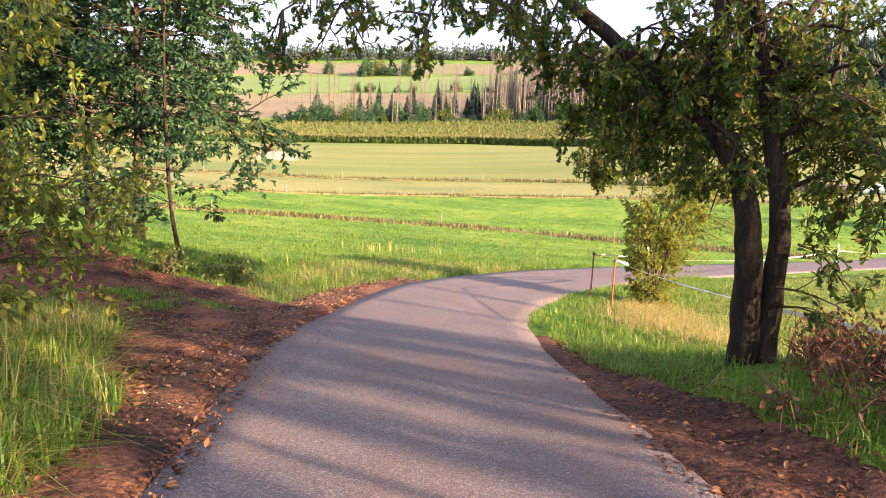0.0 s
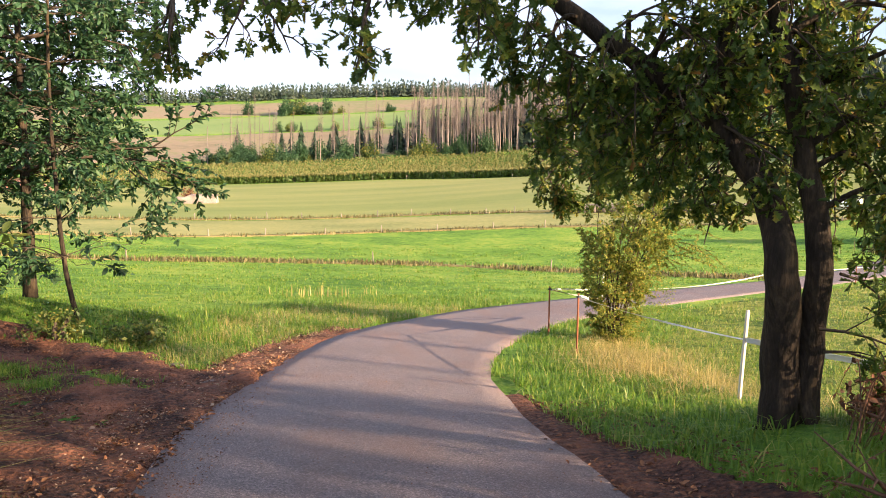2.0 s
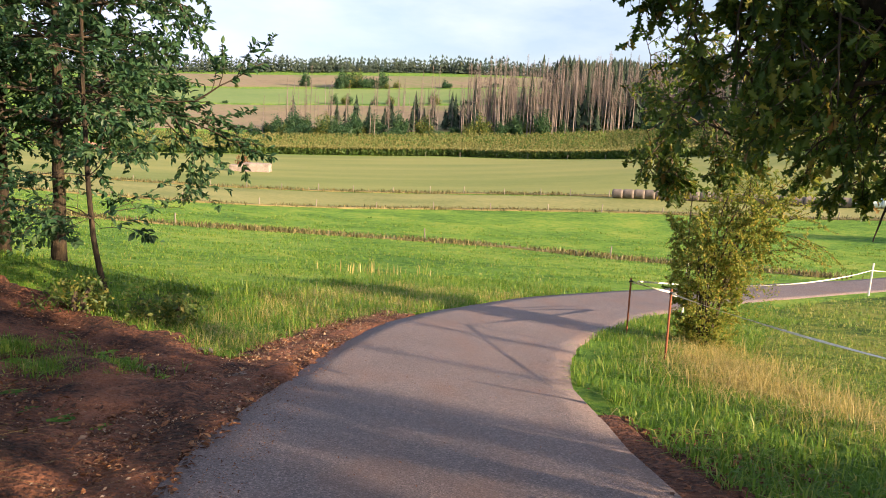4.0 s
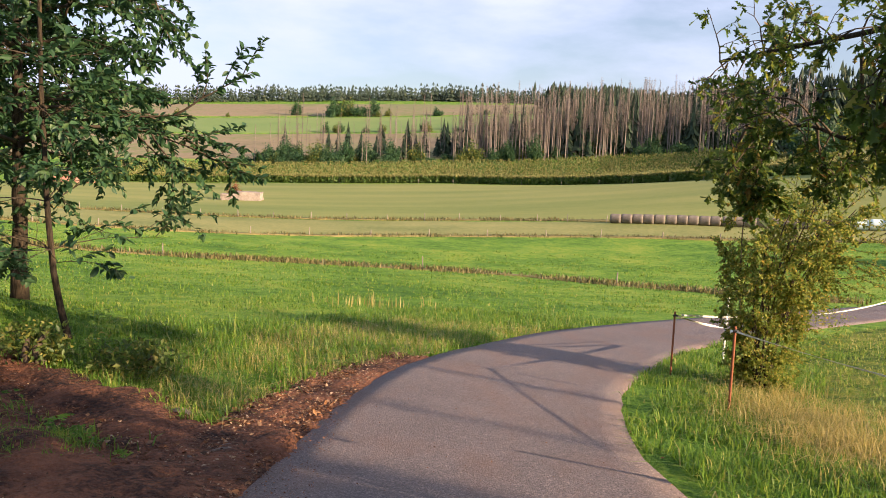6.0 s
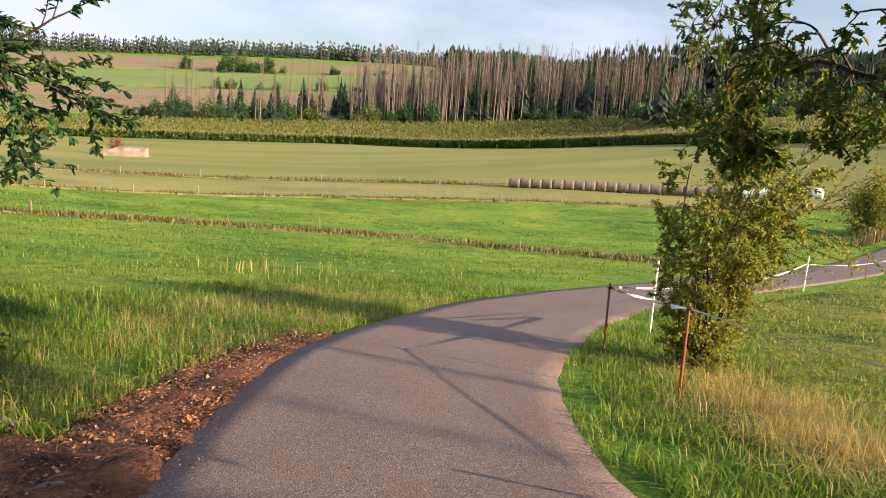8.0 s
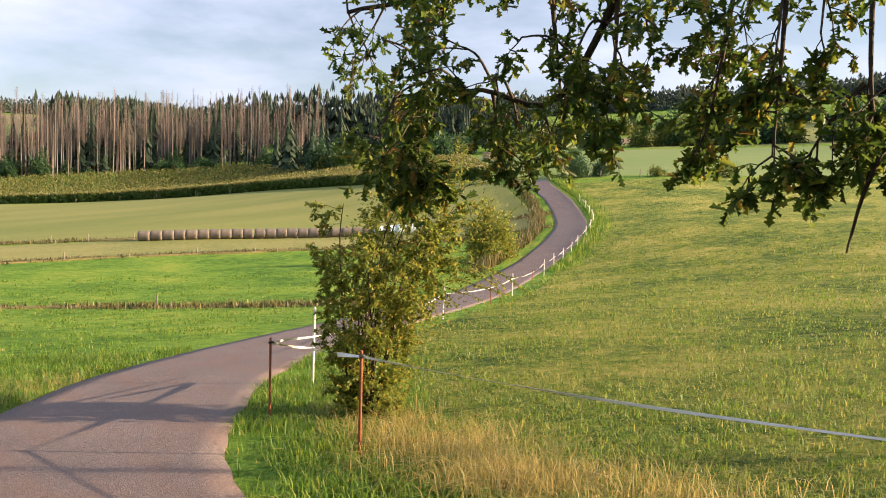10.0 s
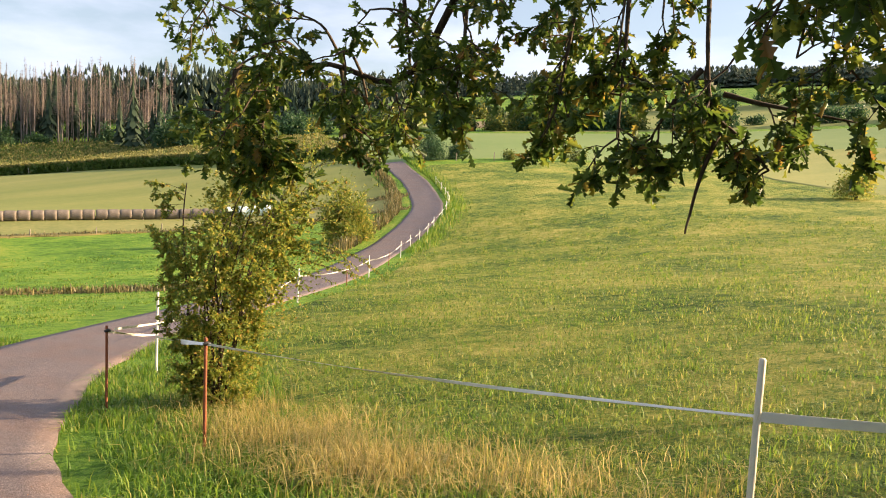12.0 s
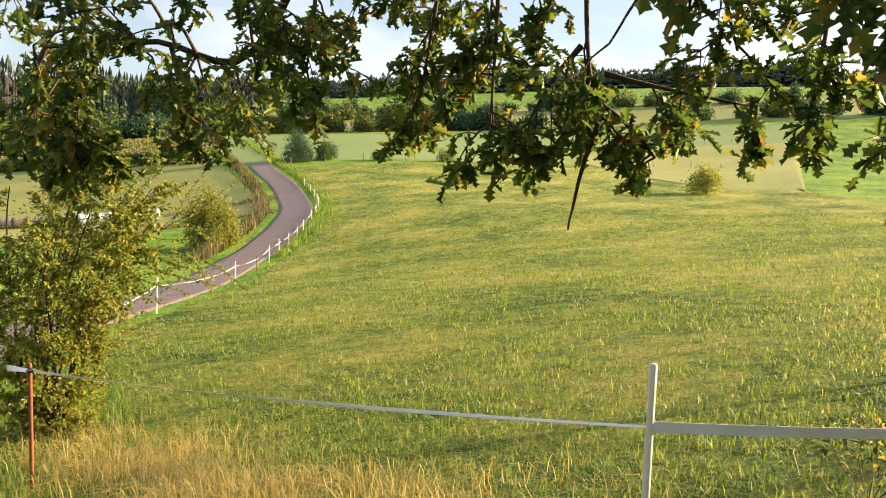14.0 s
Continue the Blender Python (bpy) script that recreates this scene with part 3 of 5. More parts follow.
def dead_spruce(rng, h):
    w = Tubes()
    lean = rng.normal(0, 0.012, 2)
    bend = rng.normal(0, 0.1, 2)
    pts = [(lean[0] * h * t + bend[0] * math.sin(3 * t), lean[1] * h * t + bend[1] * math.sin(3 * t), h * t - 0.5 * (t == 0)) for t in (0, 0.25, 0.5, 0.75, 1)]
    w.add(pts, [0.19, 0.16, 0.12, 0.08, 0.03], 6)
    tw = Tubes()
    for i in range(150):
        t = rng.uniform(0.38, 1.0)
        a = rng.uniform(0, 6.283)
        l = rng.uniform(0.5, 2.4) * (1.15 - t) + 0.3
        b = Vector((lean[0] * h * t, lean[1] * h * t, h * t))
        tw.add([b, b + Vector((math.cos(a) * l, math.sin(a) * l, -0.15))], [0.04, 0.012], 3)
    return w.mesh("trunk"), tw.mesh("bough")


def plant(name, meshes, x, y, turn, scale, label, category, group):
    o = thing(name, (x, y, height(x, y)), label, category, group)
    o.rotation_euler, o.scale = (0, 0, turn), (scale,) * 3
    for nm, me, mt in meshes:
        c = new(nm, me)
        if not me.materials:
            me.materials.append(mt)
        c.parent = o
        if nm in ("bough", "stem", "crown"):
            tagged(c, kind="stuff")
    return o


rng = np.random.default_rng(21)
dead_kinds = [[("trunk", a, M_DEADWOOD), ("bough", b, M_DEADTWIG)] for a, b in (dead_spruce(rng, h) for h in (26, 24, 28, 22, 25, 19))]
wood_x = np.array([p[0] for p in WOOD[:6]])
wood_y = np.array([p[1] for p in WOOD[:6]])
def dead_place(k):
    x = rng.uniform(14, 122) if rng.random() < 0.87 else rng.uniform(-56, 14)
    back = rng.uniform(0, 16) if k < 300 else rng.uniform(12, 75)
    y = float(np.interp(x, wood_x, wood_y)) + 2 + back
    return x, y, rng.uniform(0.58, 0.98) if x > 15 else rng.uniform(0.4, 0.85)


for i in range(280):
    x, y, sc = dead_place(i)
    plant("dead_spruce", dead_kinds[int(rng.integers(6))], x, y, rng.uniform(0, 6.28), sc, "tall bare dead spruce at the wood's edge", "tree", "dead spruces of the far wood")


def dead_wood():
    """The dead trees further in, joined."""
    vs, fs, base = [], [], 0
    kinds = []
    for k in dead_kinds:
        for _, me, _ in k:
            a = np.empty(len(me.vertices) * 3, dtype=np.float32)
            me.vertices.foreach_get("co", a)
            kinds.append((a.reshape(-1, 3), [tuple(p.vertices) for p in me.polygons]))
    for i in range(330):
        x, y, sc = dead_place(300)
        k = int(rng.integers(6))
        turn = rng.uniform(0, 6.28)
        rot = np.array([[math.cos(turn), -math.sin(turn), 0], [math.sin(turn), math.cos(turn), 0], [0, 0, 1]])
        for v, f in kinds[2 * k:2 * k + 2]:
            vs.append(v @ rot.T * sc + np.array([x, y, height(x, y)]))
            fs += [tuple(q + base for q in p) for p in f]
            base += len(v)
    me = mesh_numpy("dead_wood", np.vstack(vs), [len(f) for f in fs], [q for f in fs for q in f])
    tagged(link_mesh("dead_wood", me, M_DEADTWIG), "grey-brown stand of dead spruces further into the wood", "forest", kind="stuff")


dead_wood()


def spruce(h, w, rng, ragged):
    v, l, s = spruce_mesh("crown", h, w, rng, 11, ragged)
    t = Tubes()
    t.add([(0, 0, -0.5), (0, 0, h * 0.5), (0, 0, h)], [0.25, 0.16, 0.03], 6)
    return [("trunk", t.mesh("trunk"), M_BARK), ("crown", mesh_numpy("crown", v, s, l), M_SPRUCE)]


spruce_kinds = [spruce(h, w, rng, 0.4) for h, w in ((22, 3.0), (18, 2.6), (13, 2.6), (9, 2.4))]
for i in range(84):
    x = rng.uniform(4, 118) if i % 6 else rng.uniform(-50, 4)
    y = float(np.interp(x, wood_x, wood_y)) + rng.uniform(2, 45)
    k = int(rng.integers(4)) if x > 10 else int(rng.integers(2, 4))
    plant("green_spruce", spruce_kinds[k], x, y, rng.uniform(0, 6.28), rng.uniform(0.75, 1.1), "dark green spruce among dead trees", "tree", "living spruces of the far wood")


def round_crown(seed, rx, rz, n, leaf, stems=5):
    """A broad shrub: stems and leaf clumps in lobes, with gaps."""
    g = np.random.default_rng(seed)
    lobes = g.normal(0, 1, (16, 3))
    lobes /= np.linalg.norm(lobes, axis=1, keepdims=True)
    lobes *= g.uniform(0.35, 0.85, (16, 1))
    lobes[:, 2] = np.abs(lobes[:, 2]) * 0.9 + 0.1
    which = g.integers(0, 16, n)
    p = lobes[which] + g.normal(0, 0.17, (n, 3))
    p = p * np.array([rx, rx, rz])
    p[:, 2] = np.maximum(p[:, 2], 0.1)
    t = Tubes()
    for k in range(stems):
        q = lobes[k] * np.array([rx, rx, rz])
        t.add([(0.1 * k, 0, -0.3), tuple(q * 0.5), tuple(q)], [0.09, 0.06, 0.02], 5)
    me = leaf_mesh("crown", p, g.normal(0, 1, (n, 3)), g.uniform(0.6, 1.3, n) * leaf, "card", g, 1.0)
    return t.mesh("stem"), me


shrub_kinds = []
for sd, rx, rz, mt in ((1, 3.5, 6.0, M_SHRUB), (2, 4.5, 4.5, M_CHERRY), (3, 3.0, 8.0, M_CHERRY)):
    a, b = round_crown(sd, rx, rz, 1100, 0.72)
    shrub_kinds.append([("stem", a, M_TWIG), ("crown", b, mt)])
for i in range(105):
    x = rng.uniform(-60, 118) if i < 75 else rng.normal(-46, 6)
    y = float(np.interp(x, wood_x, wood_y)) + rng.uniform(-2, 14)
    plant("wood_edge_shrub", shrub_kinds[int(rng.integers(3))], x, y, rng.uniform(0, 6.28), rng.uniform(0.4, 1.15), "green leafy shrub at the edge of the wood", "shrub", "shrubs of the far wood")


def far_forest(name, points, hmin, hmax, label, seed, slim=0.25):
    g = np.random.default_rng(seed)
    vs, ls, ss, base = [], [], [], 0
    kinds = [spruce_mesh("x", 1.0, slim, g, 4, 0.35, 8) for _ in range(6)]
    pts = np.array(points)
    z = gz(pts[:, 0], pts[:, 1])
    for (x, y), zz in zip(pts, z):
        v, l, s = kinds[int(g.integers(5))]
        h = g.uniform(hmin, hmax) * (0.75 + 0.5 * noise.noise(Vector((x * 0.03, y * 0.03, seed))))
        vs.append(v * np.array([h, h, h]) + np.array([x, y, zz - 0.5]))
        ls.append(l + base)
        ss.append(s)
        base += len(v)
    me = mesh_numpy(name, np.vstack(vs), np.concatenate(ss), np.concatenate(ls))
    return tagged(link_mesh(name, me, M_FARWOOD), label, "forest", kind="stuff")


def scatter_line(line, n, depth, seed):
    g = np.random.default_rng(seed)
    p = np.array(line, float)
    t = g.uniform(0, len(p) - 1, n)
    i = np.minimum(t.astype(int), len(p) - 2)
    q = p[i] + (p[i + 1] - p[i]) * (t - i)[:, None]
    return q + np.stack([g.normal(0, 4, n), g.uniform(0, depth, n)], 1)


far_forest("ridge_forest", scatter_line([(-330, 560), (-150, 635), (0, 680), (120, 640), (220, 560), (330, 480), (400, 420)], 2600, 90, 31), 11, 20, "dark spruce forest along the far ridge", 31)
far_forest("wood_behind", scatter_line([(62, 350), (90, 345), (130, 335), (180, 285), (210, 240)], 1900, 60, 32), 20, 29, "dark green spruces behind the dead wood", 32, 0.15)
far_forest("ridge_forest_east", scatter_line([(300, 470), (400, 370), (500, 270), (560, 170), (600, 60), (620, -60)], 3600, 130, 33), 12, 22, "dark wooded ridge beyond the pastures", 33, 0.3)


# ---- the oak ----
def build_oak():
    t = Tree(5)
    base = (3.02, 7.66, height(3.02, 7.66) - 0.1)
    bx, by, bz = base
    left = t.limb([(bx - 0.06, by, bz), (bx - 0.08, by, bz + 0.7), (2.83, 7.5, 0.61), (2.76, 7.65, 1.17), (2.38, 7.87, 1.73), (1.64, 8.22, 2.39), (0.91, 8.57, 2.97), (0.04, 8.77, 3.16)], 0.165, 0.05, 14)
    right = t.limb([(bx + 0.13, by, bz), (bx + 0.14, by, bz + 0.7), (3.10, 7.48, 0.62), (3.05, 7.55, 1.19), (2.89, 7.67, 2.06), (2.79, 7.79, 2.76), (2.77, 8.05, 3.85), (2.72, 8.59, 5.36)], 0.125, 0.05, 12)
    mid = t.limb([(2.35, 7.87, 1.73), (2.47, 7.85, 2.33), (2.48, 7.85, 3.02), (2.43, 8.15, 4.29)], 0.12, 0.05, 8)
    for k in range(5):
        a = k * 1.25 + 0.3
        t.limb([(bx + 0.03 + 0.1 * math.cos(a), by + 0.08 * math.sin(a), bz + 0.3), (bx + 0.03 + 0.2 * math.cos(a), by + 0.18 * math.sin(a), bz + 0.1), (bx + 0.03 + 0.34 * math.cos(a), by + 0.3 * math.sin(a), bz - 0.06)], 0.07, 0.03, 7)
    # the limb that reaches out along the lane and hangs
    reach = t.limb([(2.89, 7.67, 2.06), (2.75, 9.0, 2.55), (2.7, 10.4, 2.45), (2.72, 11.34, 1.42), (2.52, 11.88, 1.47), (2.25, 12.50, 1.46)], 0.042, 0.01, 7)
    crown = t.limb([(2.79, 7.79, 2.76), (3.0, 9.0, 3.6), (3.42, 9.88, 2.31), (2.98, 10.84, 2.22), (2.56, 12.08, 2.16), (2.19, 13.12, 2.12)], 0.05, 0.015, 7)
    east = t.limb([(2.89, 7.67, 2.06), (3.9, 8.6, 3.2), (3.97, 8.76, 2.06), (3.69, 9.37, 1.98)], 0.045, 0.018, 7)
    spr = lambda s, w, l, leaf=0.09, gap=0.02, droop=0.5, r=0.014, kids=4, depth=2: t.spray(s, w, l, r, depth, leaf, gap, droop, 0.85, kids)
    dn = (0.0, 0.1, -1.0)
    # hanging ends over the meadow view
    for pts, n, l in (
        ([(2.25, 12.50, 1.46), (2.17, 12.56, 1.17), (2.25, 12.36, 0.97)], 14, 0.36),
        ([(2.40, 12.18, 1.48), (2.30, 12.25, 1.14), (2.25, 12.29, 0.99)], 12, 0.34),
        ([(2.63, 11.36, 1.97), (2.64, 11.30, 1.59), (2.65, 11.25, 1.26)], 6, 0.36),
        ([(2.57, 11.83, 1.46), (2.58, 11.79, 1.29), (2.60, 11.75, 1.12)], 4, 0.28),
        ([(2.73, 10.93, 1.94), (2.71, 10.91, 1.57), (2.67, 10.92, 1.29)], 5, 0.32),
        ([(3.07, 10.40, 2.02), (3.01, 10.42, 1.57), (2.94, 10.44, 1.18)], 9, 0.28),
        ([(3.32, 9.81, 2.07), (3.29, 9.78, 1.51), (3.29, 9.74, 1.20), (3.31, 9.70, 1.08)], 7, 0.26),
        ([(3.31, 9.70, 1.08), (3.23, 9.75, 0.83), (3.18, 9.78, 0.57)], 0, 0.2),
        ([(3.14, 10.15, 1.92), (3.10, 10.14, 1.45), (3.06, 10.13, 1.04)], 10, 0.3),
        ([(3.31, 9.71, 1.14), (3.39, 9.59, 1.03), (3.46, 9.50, 0.90)], 7, 0.18),
        ([(3.27, 9.79, 1.39), (3.18, 9.87, 1.25), (3.09, 9.95, 1.04)], 6, 0.3),
        ([(3.33, 9.70, 1.27), (3.51, 9.48, 1.21), (3.75, 9.20, 1.15)], 5, 0.24),
        ([(3.54, 9.23, 1.93), (3.51, 9.23, 1.60), (3.53, 9.18, 1.36)], 6, 0.32),
        ([(3.71, 8.88, 1.92), (3.68, 8.86, 1.44), (3.61, 8.89, 1.10)], 8, 0.22),
        ([(3.92, 8.64, 1.88), (3.86, 8.62, 1.24), (3.86, 8.57, 0.85)], 5, 0.25)):
        q = t.limb(pts, 0.017, 0.005, 5, True)
        for k in range(n):
            p = q[min(len(q) - 1, int(len(q) * (0.3 + 0.7 * (k + 0.8) / n)))]
            spr(p, t.rng.normal(0, 0.7, 3) + np.array([0, 0, -0.45]), l * t.rng.uniform(0.8, 1.2), r=0.007, kids=4, depth=1, gap=0.016)
    for limb, n, l in ((crown, 32, 0.6), (east, 24, 0.45), (reach, 12, 0.34)):
        for k in range(n):
            p = limb[min(len(limb) - 1, int(len(limb) * (0.3 + 0.7 * (k + t.rng.random()) / n)))]
            spr(p, t.rng.normal(0, 0.8, 3) + np.array([0, 0, -0.2 if limb is reach else 0.3]), l * t.rng.uniform(0.7, 1.2), r=0.01, kids=3)
    # the limb over the lane, its hanging fringe, and the crown above
    for limb, n, l, lo in ((left, 22, 0.68, 0.5), (right, 16, 0.8, 0.5), (mid, 12, 0.8, 0.2)):
        for k in range(n):
            p = limb[min(len(limb) - 1, int(len(limb) * (lo + (1 - lo) * (k + t.rng.random()) / n)))]
            spr(p, t.rng.normal(0, 0.9, 3) + np.array([0, 0, -0.1]), l * t.rng.uniform(0.7, 1.3), droop=0.7)
    for p in ((1.16, 8.22, 2.31), (1.66, 8.37, 2.02), (2.02, 8.11, 1.64), (2.33, 7.99, 2.14), (1.50, 8.63, 1.73), (2.10, 7.83, 2.43), (1.77, 8.04, 2.49), (3.21, 7.82, 2.38), (3.40, 7.56, 2.02), (3.58, 7.44, 2.51), (3.71, 7.13, 1.83), (3.53, 7.56, 1.36), (3.80, 7.23, 1.19), (3.88, 7.19, 2.22), (3.20, 7.77, 2.68)):
        s = Vector(p)
        trunk = min(left[8:] + right[8:], key=lambda q: (q - s).length)
        q = t.limb([trunk, trunk.lerp(s, 0.55) + Vector((0, 0, 0.15)), s], 0.03, 0.01, 6)
        for k in range(3):
            spr(q[-1 - k], t.rng.normal(0, 0.7, 3) + np.array([0, 0, -0.2]), 0.58, kids=4, gap=0.02)
    # leafy ends along the limbs over the bend
    for p in ((1.78, 11.9, 1.71), (1.9, 11.95, 1.37), (1.95, 11.74, 1.5), (1.95, 11.95, 1.12), (2.06, 11.53, 1.66), (2.21, 11.41, 1.45), (2.3, 11.23, 1.69), (2.49, 10.99, 1.6), (2.62, 10.81, 1.54), (2.71, 10.58, 1.68), (2.86, 10.29, 1.61), (2.97, 10.09, 1.44), (3.0, 9.87, 1.61), (3.11, 9.58, 1.36), (3.09, 9.45, 1.55), (3.14, 9.27, 1.39)):
        s = Vector(p)
        near = min(crown[8:] + reach[8:] + east[6:], key=lambda q: (q - s).length)
        q = t.limb([near, near.lerp(s, 0.5) + Vector((0, 0, 0.08)), s], 0.012, 0.005, 5, True)
        for k in range(2):
            spr(q[-1 - 3 * k], t.rng.normal(0, 0.7, 3) + np.array([0, 0, 0.05]), 0.34, leaf=0.08, r=0.006, kids=4, depth=1, gap=0.014)
    # fringe at the top of the view down the lane
    for p in ((-1.24, 7.50, 2.87), (-0.84, 7.48, 2.79), (-0.14, 7.51, 2.93), (0.26, 7.50, 2.90), (0.68, 7.70, 2.90), (-1.54, 7.53, 2.48), (-1.0, 7.42, 2.55), (-0.22, 7.52, 2.5), (0.5, 7.44, 2.6)):
        s = Vector(p)
        limb = min(left, key=lambda q: (q - s).length)
        q = t.limb([limb, limb.lerp(s, 0.6) + Vector((0, 0, 0.2)), s], 0.02, 0.008, 5, True)
        for k in range(3):
            spr(s, t.rng.normal(0, 0.6, 3) + np.array([0, 0, -0.35]), 0.5, kids=3)
    # high crown, over the view, that shades the lane
    for k in range(20):
        p = Vector((t.rng.uniform(0.6, 4.6), t.rng.uniform(5.6, 9.6), t.rng.uniform(4.4, 7.6)))
        limb = min(right[18:] + mid[6:], key=lambda q: (q - p).length)
        q = t.limb([limb, limb.lerp(p, 0.5) + Vector((0, 0, 0.2)), p], 0.035, 0.012, 5)
        for j in range(2):
            spr(p, t.rng.normal(0, 0.8, 3), 0.9, gap=0.03)
    # low shoots at the foot
    for p, w in (((bx + 0.1, by - 0.2, bz + 0.9), (0.8, -0.3, 0.1)), ((bx + 0.2, by - 0.1, bz + 0.7), (1, -0.4, 0.2)), ((bx + 0.3, by - 0.1, bz + 1.3), (1, -0.1, 0.0))):
        spr(p, w, 0.7, leaf=0.1, kids=3)
    # nothing hangs into the lane at head height
    for i, p in enumerate(t.at):
        k = np.linalg.norm(p - np.array([-0.1, 8.0, 0.9]), axis=1) > 1.2
        t.at[i], t.way[i], t.size[i] = p[k], t.way[i][k], t.size[i][k]
    t.finish("oak_tree", base, M_BARK, M_OAK, "oak", "old two-stemmed oak with rough dark bark and hanging lobed leaves", "tree")


build_oak()


# ---- trees by the track ----
def leafy_tree(name, x, y, seed, h, r, levels, reach_out, leaf, gap, mat, label, first=0.16, bend=((0, 0), (0, 0)), per=5, group="", droop=0.16, level=1.0):
    t = Tree(seed)
    t.level = level
    z = height(x, y) - 0.08
    (b1, b2), (c1, c2) = bend
    trunk = t.limb([(x, y, z), (x + b1, y + b2, z + h * 0.15), (x + c1, y + c2, z + h * 0.4), (x + c1 * 1.1, y + c2, z + h * 0.7), (x + c1 * 0.9, y + c2, z + h)], r, 0.02, 9)
    for k in range(levels):
        u = first + (0.97 - first) * k / max(levels - 1, 1)
        p = trunk[min(len(trunk) - 1, int(u * (len(trunk) - 1)))]
        l = reach_out * (1 - 0.5 * u) * t.rng.uniform(0.75, 1.15)
        for j in range(per):
            a = 2 * math.pi * (j + t.rng.random()) / per + k
            t.spray(p, (math.cos(a), math.sin(a), 0.22), l, r * 0.22, 2, leaf, gap, droop, 0.7, 4)
    return t.finish(name, (x, y, z), M_BARK, mat, "oval", label, "tree", group, 0.35)


cherry = leafy_tree("cherry_tree", -6.74, 17.8, 41, 8.5, 0.15, 10, 3.5, 0.145, 0.021, M_CHERRY, "slender wild cherry with layered drooping green leaves", 0.43, droop=0.13, level=0.6)
leafy_tree("cherry_sapling", -5.02, 15.5, 42, 6.2, 0.05, 7, 2.3, 0.13, 0.03, M_CHERRY, "thin bent cherry sapling beside the dirt track", 0.34, ((-0.22, 0.05), (-0.35, 0.1)), 4, droop=0.14, level=0.6)
for i, (x, y, sc, rot) in enumerate(((-10.0, 17.0, 0.85, 1.1), (-12.6, 21.0, 1.1, 2.3), (-8.7, 19.8, 0.95, 3.6), (-14.5, 17.5, 1.0, 5.1))):
    o = copy_thing(cherry, pose(x, y, height(x, y) - 0.08, 0, 0, math.degrees(rot)))
    o.scale = (sc, sc, sc)
    tagged(o, "wild cherry standing in the shade behind the track", "tree", "trees behind the track")
hazel = leafy_tree("hazel_shrub", -3.75, 6.2, 43, 4.4, 0.045, 8, 1.35, 0.085, 0.02, M_HAZEL, "tall hazel shrub with yellowing leaves on the bank", 0.3, ((-0.05, 0.05), (0.1, 0.1)), 4)
for x, y, sc, rot in ((-4.9, 7.6, 1.0, 100), (-5.4, 5.2, 1.15, 210), (-6.6, 9.4, 1.1, 300)):
    o = copy_thing(hazel, pose(x, y, height(x, y) - 0.08, 0, 0, rot))
    o.scale = (sc, sc, sc)
# unseen thin trees added uphill so that their shade crosses the lane
edge = leafy_tree("shade_tree", 8.2, 1.4, 44, 8.5, 0.1, 6, 1.8, 0.13, 0.035, M_CHERRY, "thin young tree added uphill out of view for its shade", 0.62, ((0.05, 0), (0.1, 0.1)), 3, "trees uphill of the lane")
for x, y, sc, rot in ((9.2, -0.9, 1.15, 200), (12.6, -1.0, 1.2, 310), (7.2, -1.6, 0.9, 75), (14.5, -2.6, 1.3, 20), (13.2, -4.6, 1.15, 260), (17.0, -5.0, 1.25, 85), (-6.5, -5, 1.2, 140)):
    o = copy_thing(edge, pose(x, y, height(x, y) - 0.08, 0, 0, rot))
    o.scale = (sc, sc, sc)


for k in range(29):
    # unseen bare stems added in the line of the sun, for streaks of shade
    p = (random.uniform(2.2, 9.2) if k < 27 else random.uniform(10.6, 13.4))
    l = random.uniform(11, 30)
    plant("shade_spruce", dead_kinds[k % 6], 0.552 * p + 0.834 * l, 0.834 * p - 0.552 * l, random.uniform(0, 6.28), random.uniform(0.34, 0.5), "slim bare dead spruce added out of view to streak the lane with shade", "tree", "trees uphill of the lane")
leafy_tree("young_oak", 3.5, 6.35, 46, 4.6, 0.085, 7, 1.3, 0.09, 0.03, M_OAK, "young oak leaning out over the bank", 0.45, ((0.22, -0.1), (0.7, -0.3)), 4)


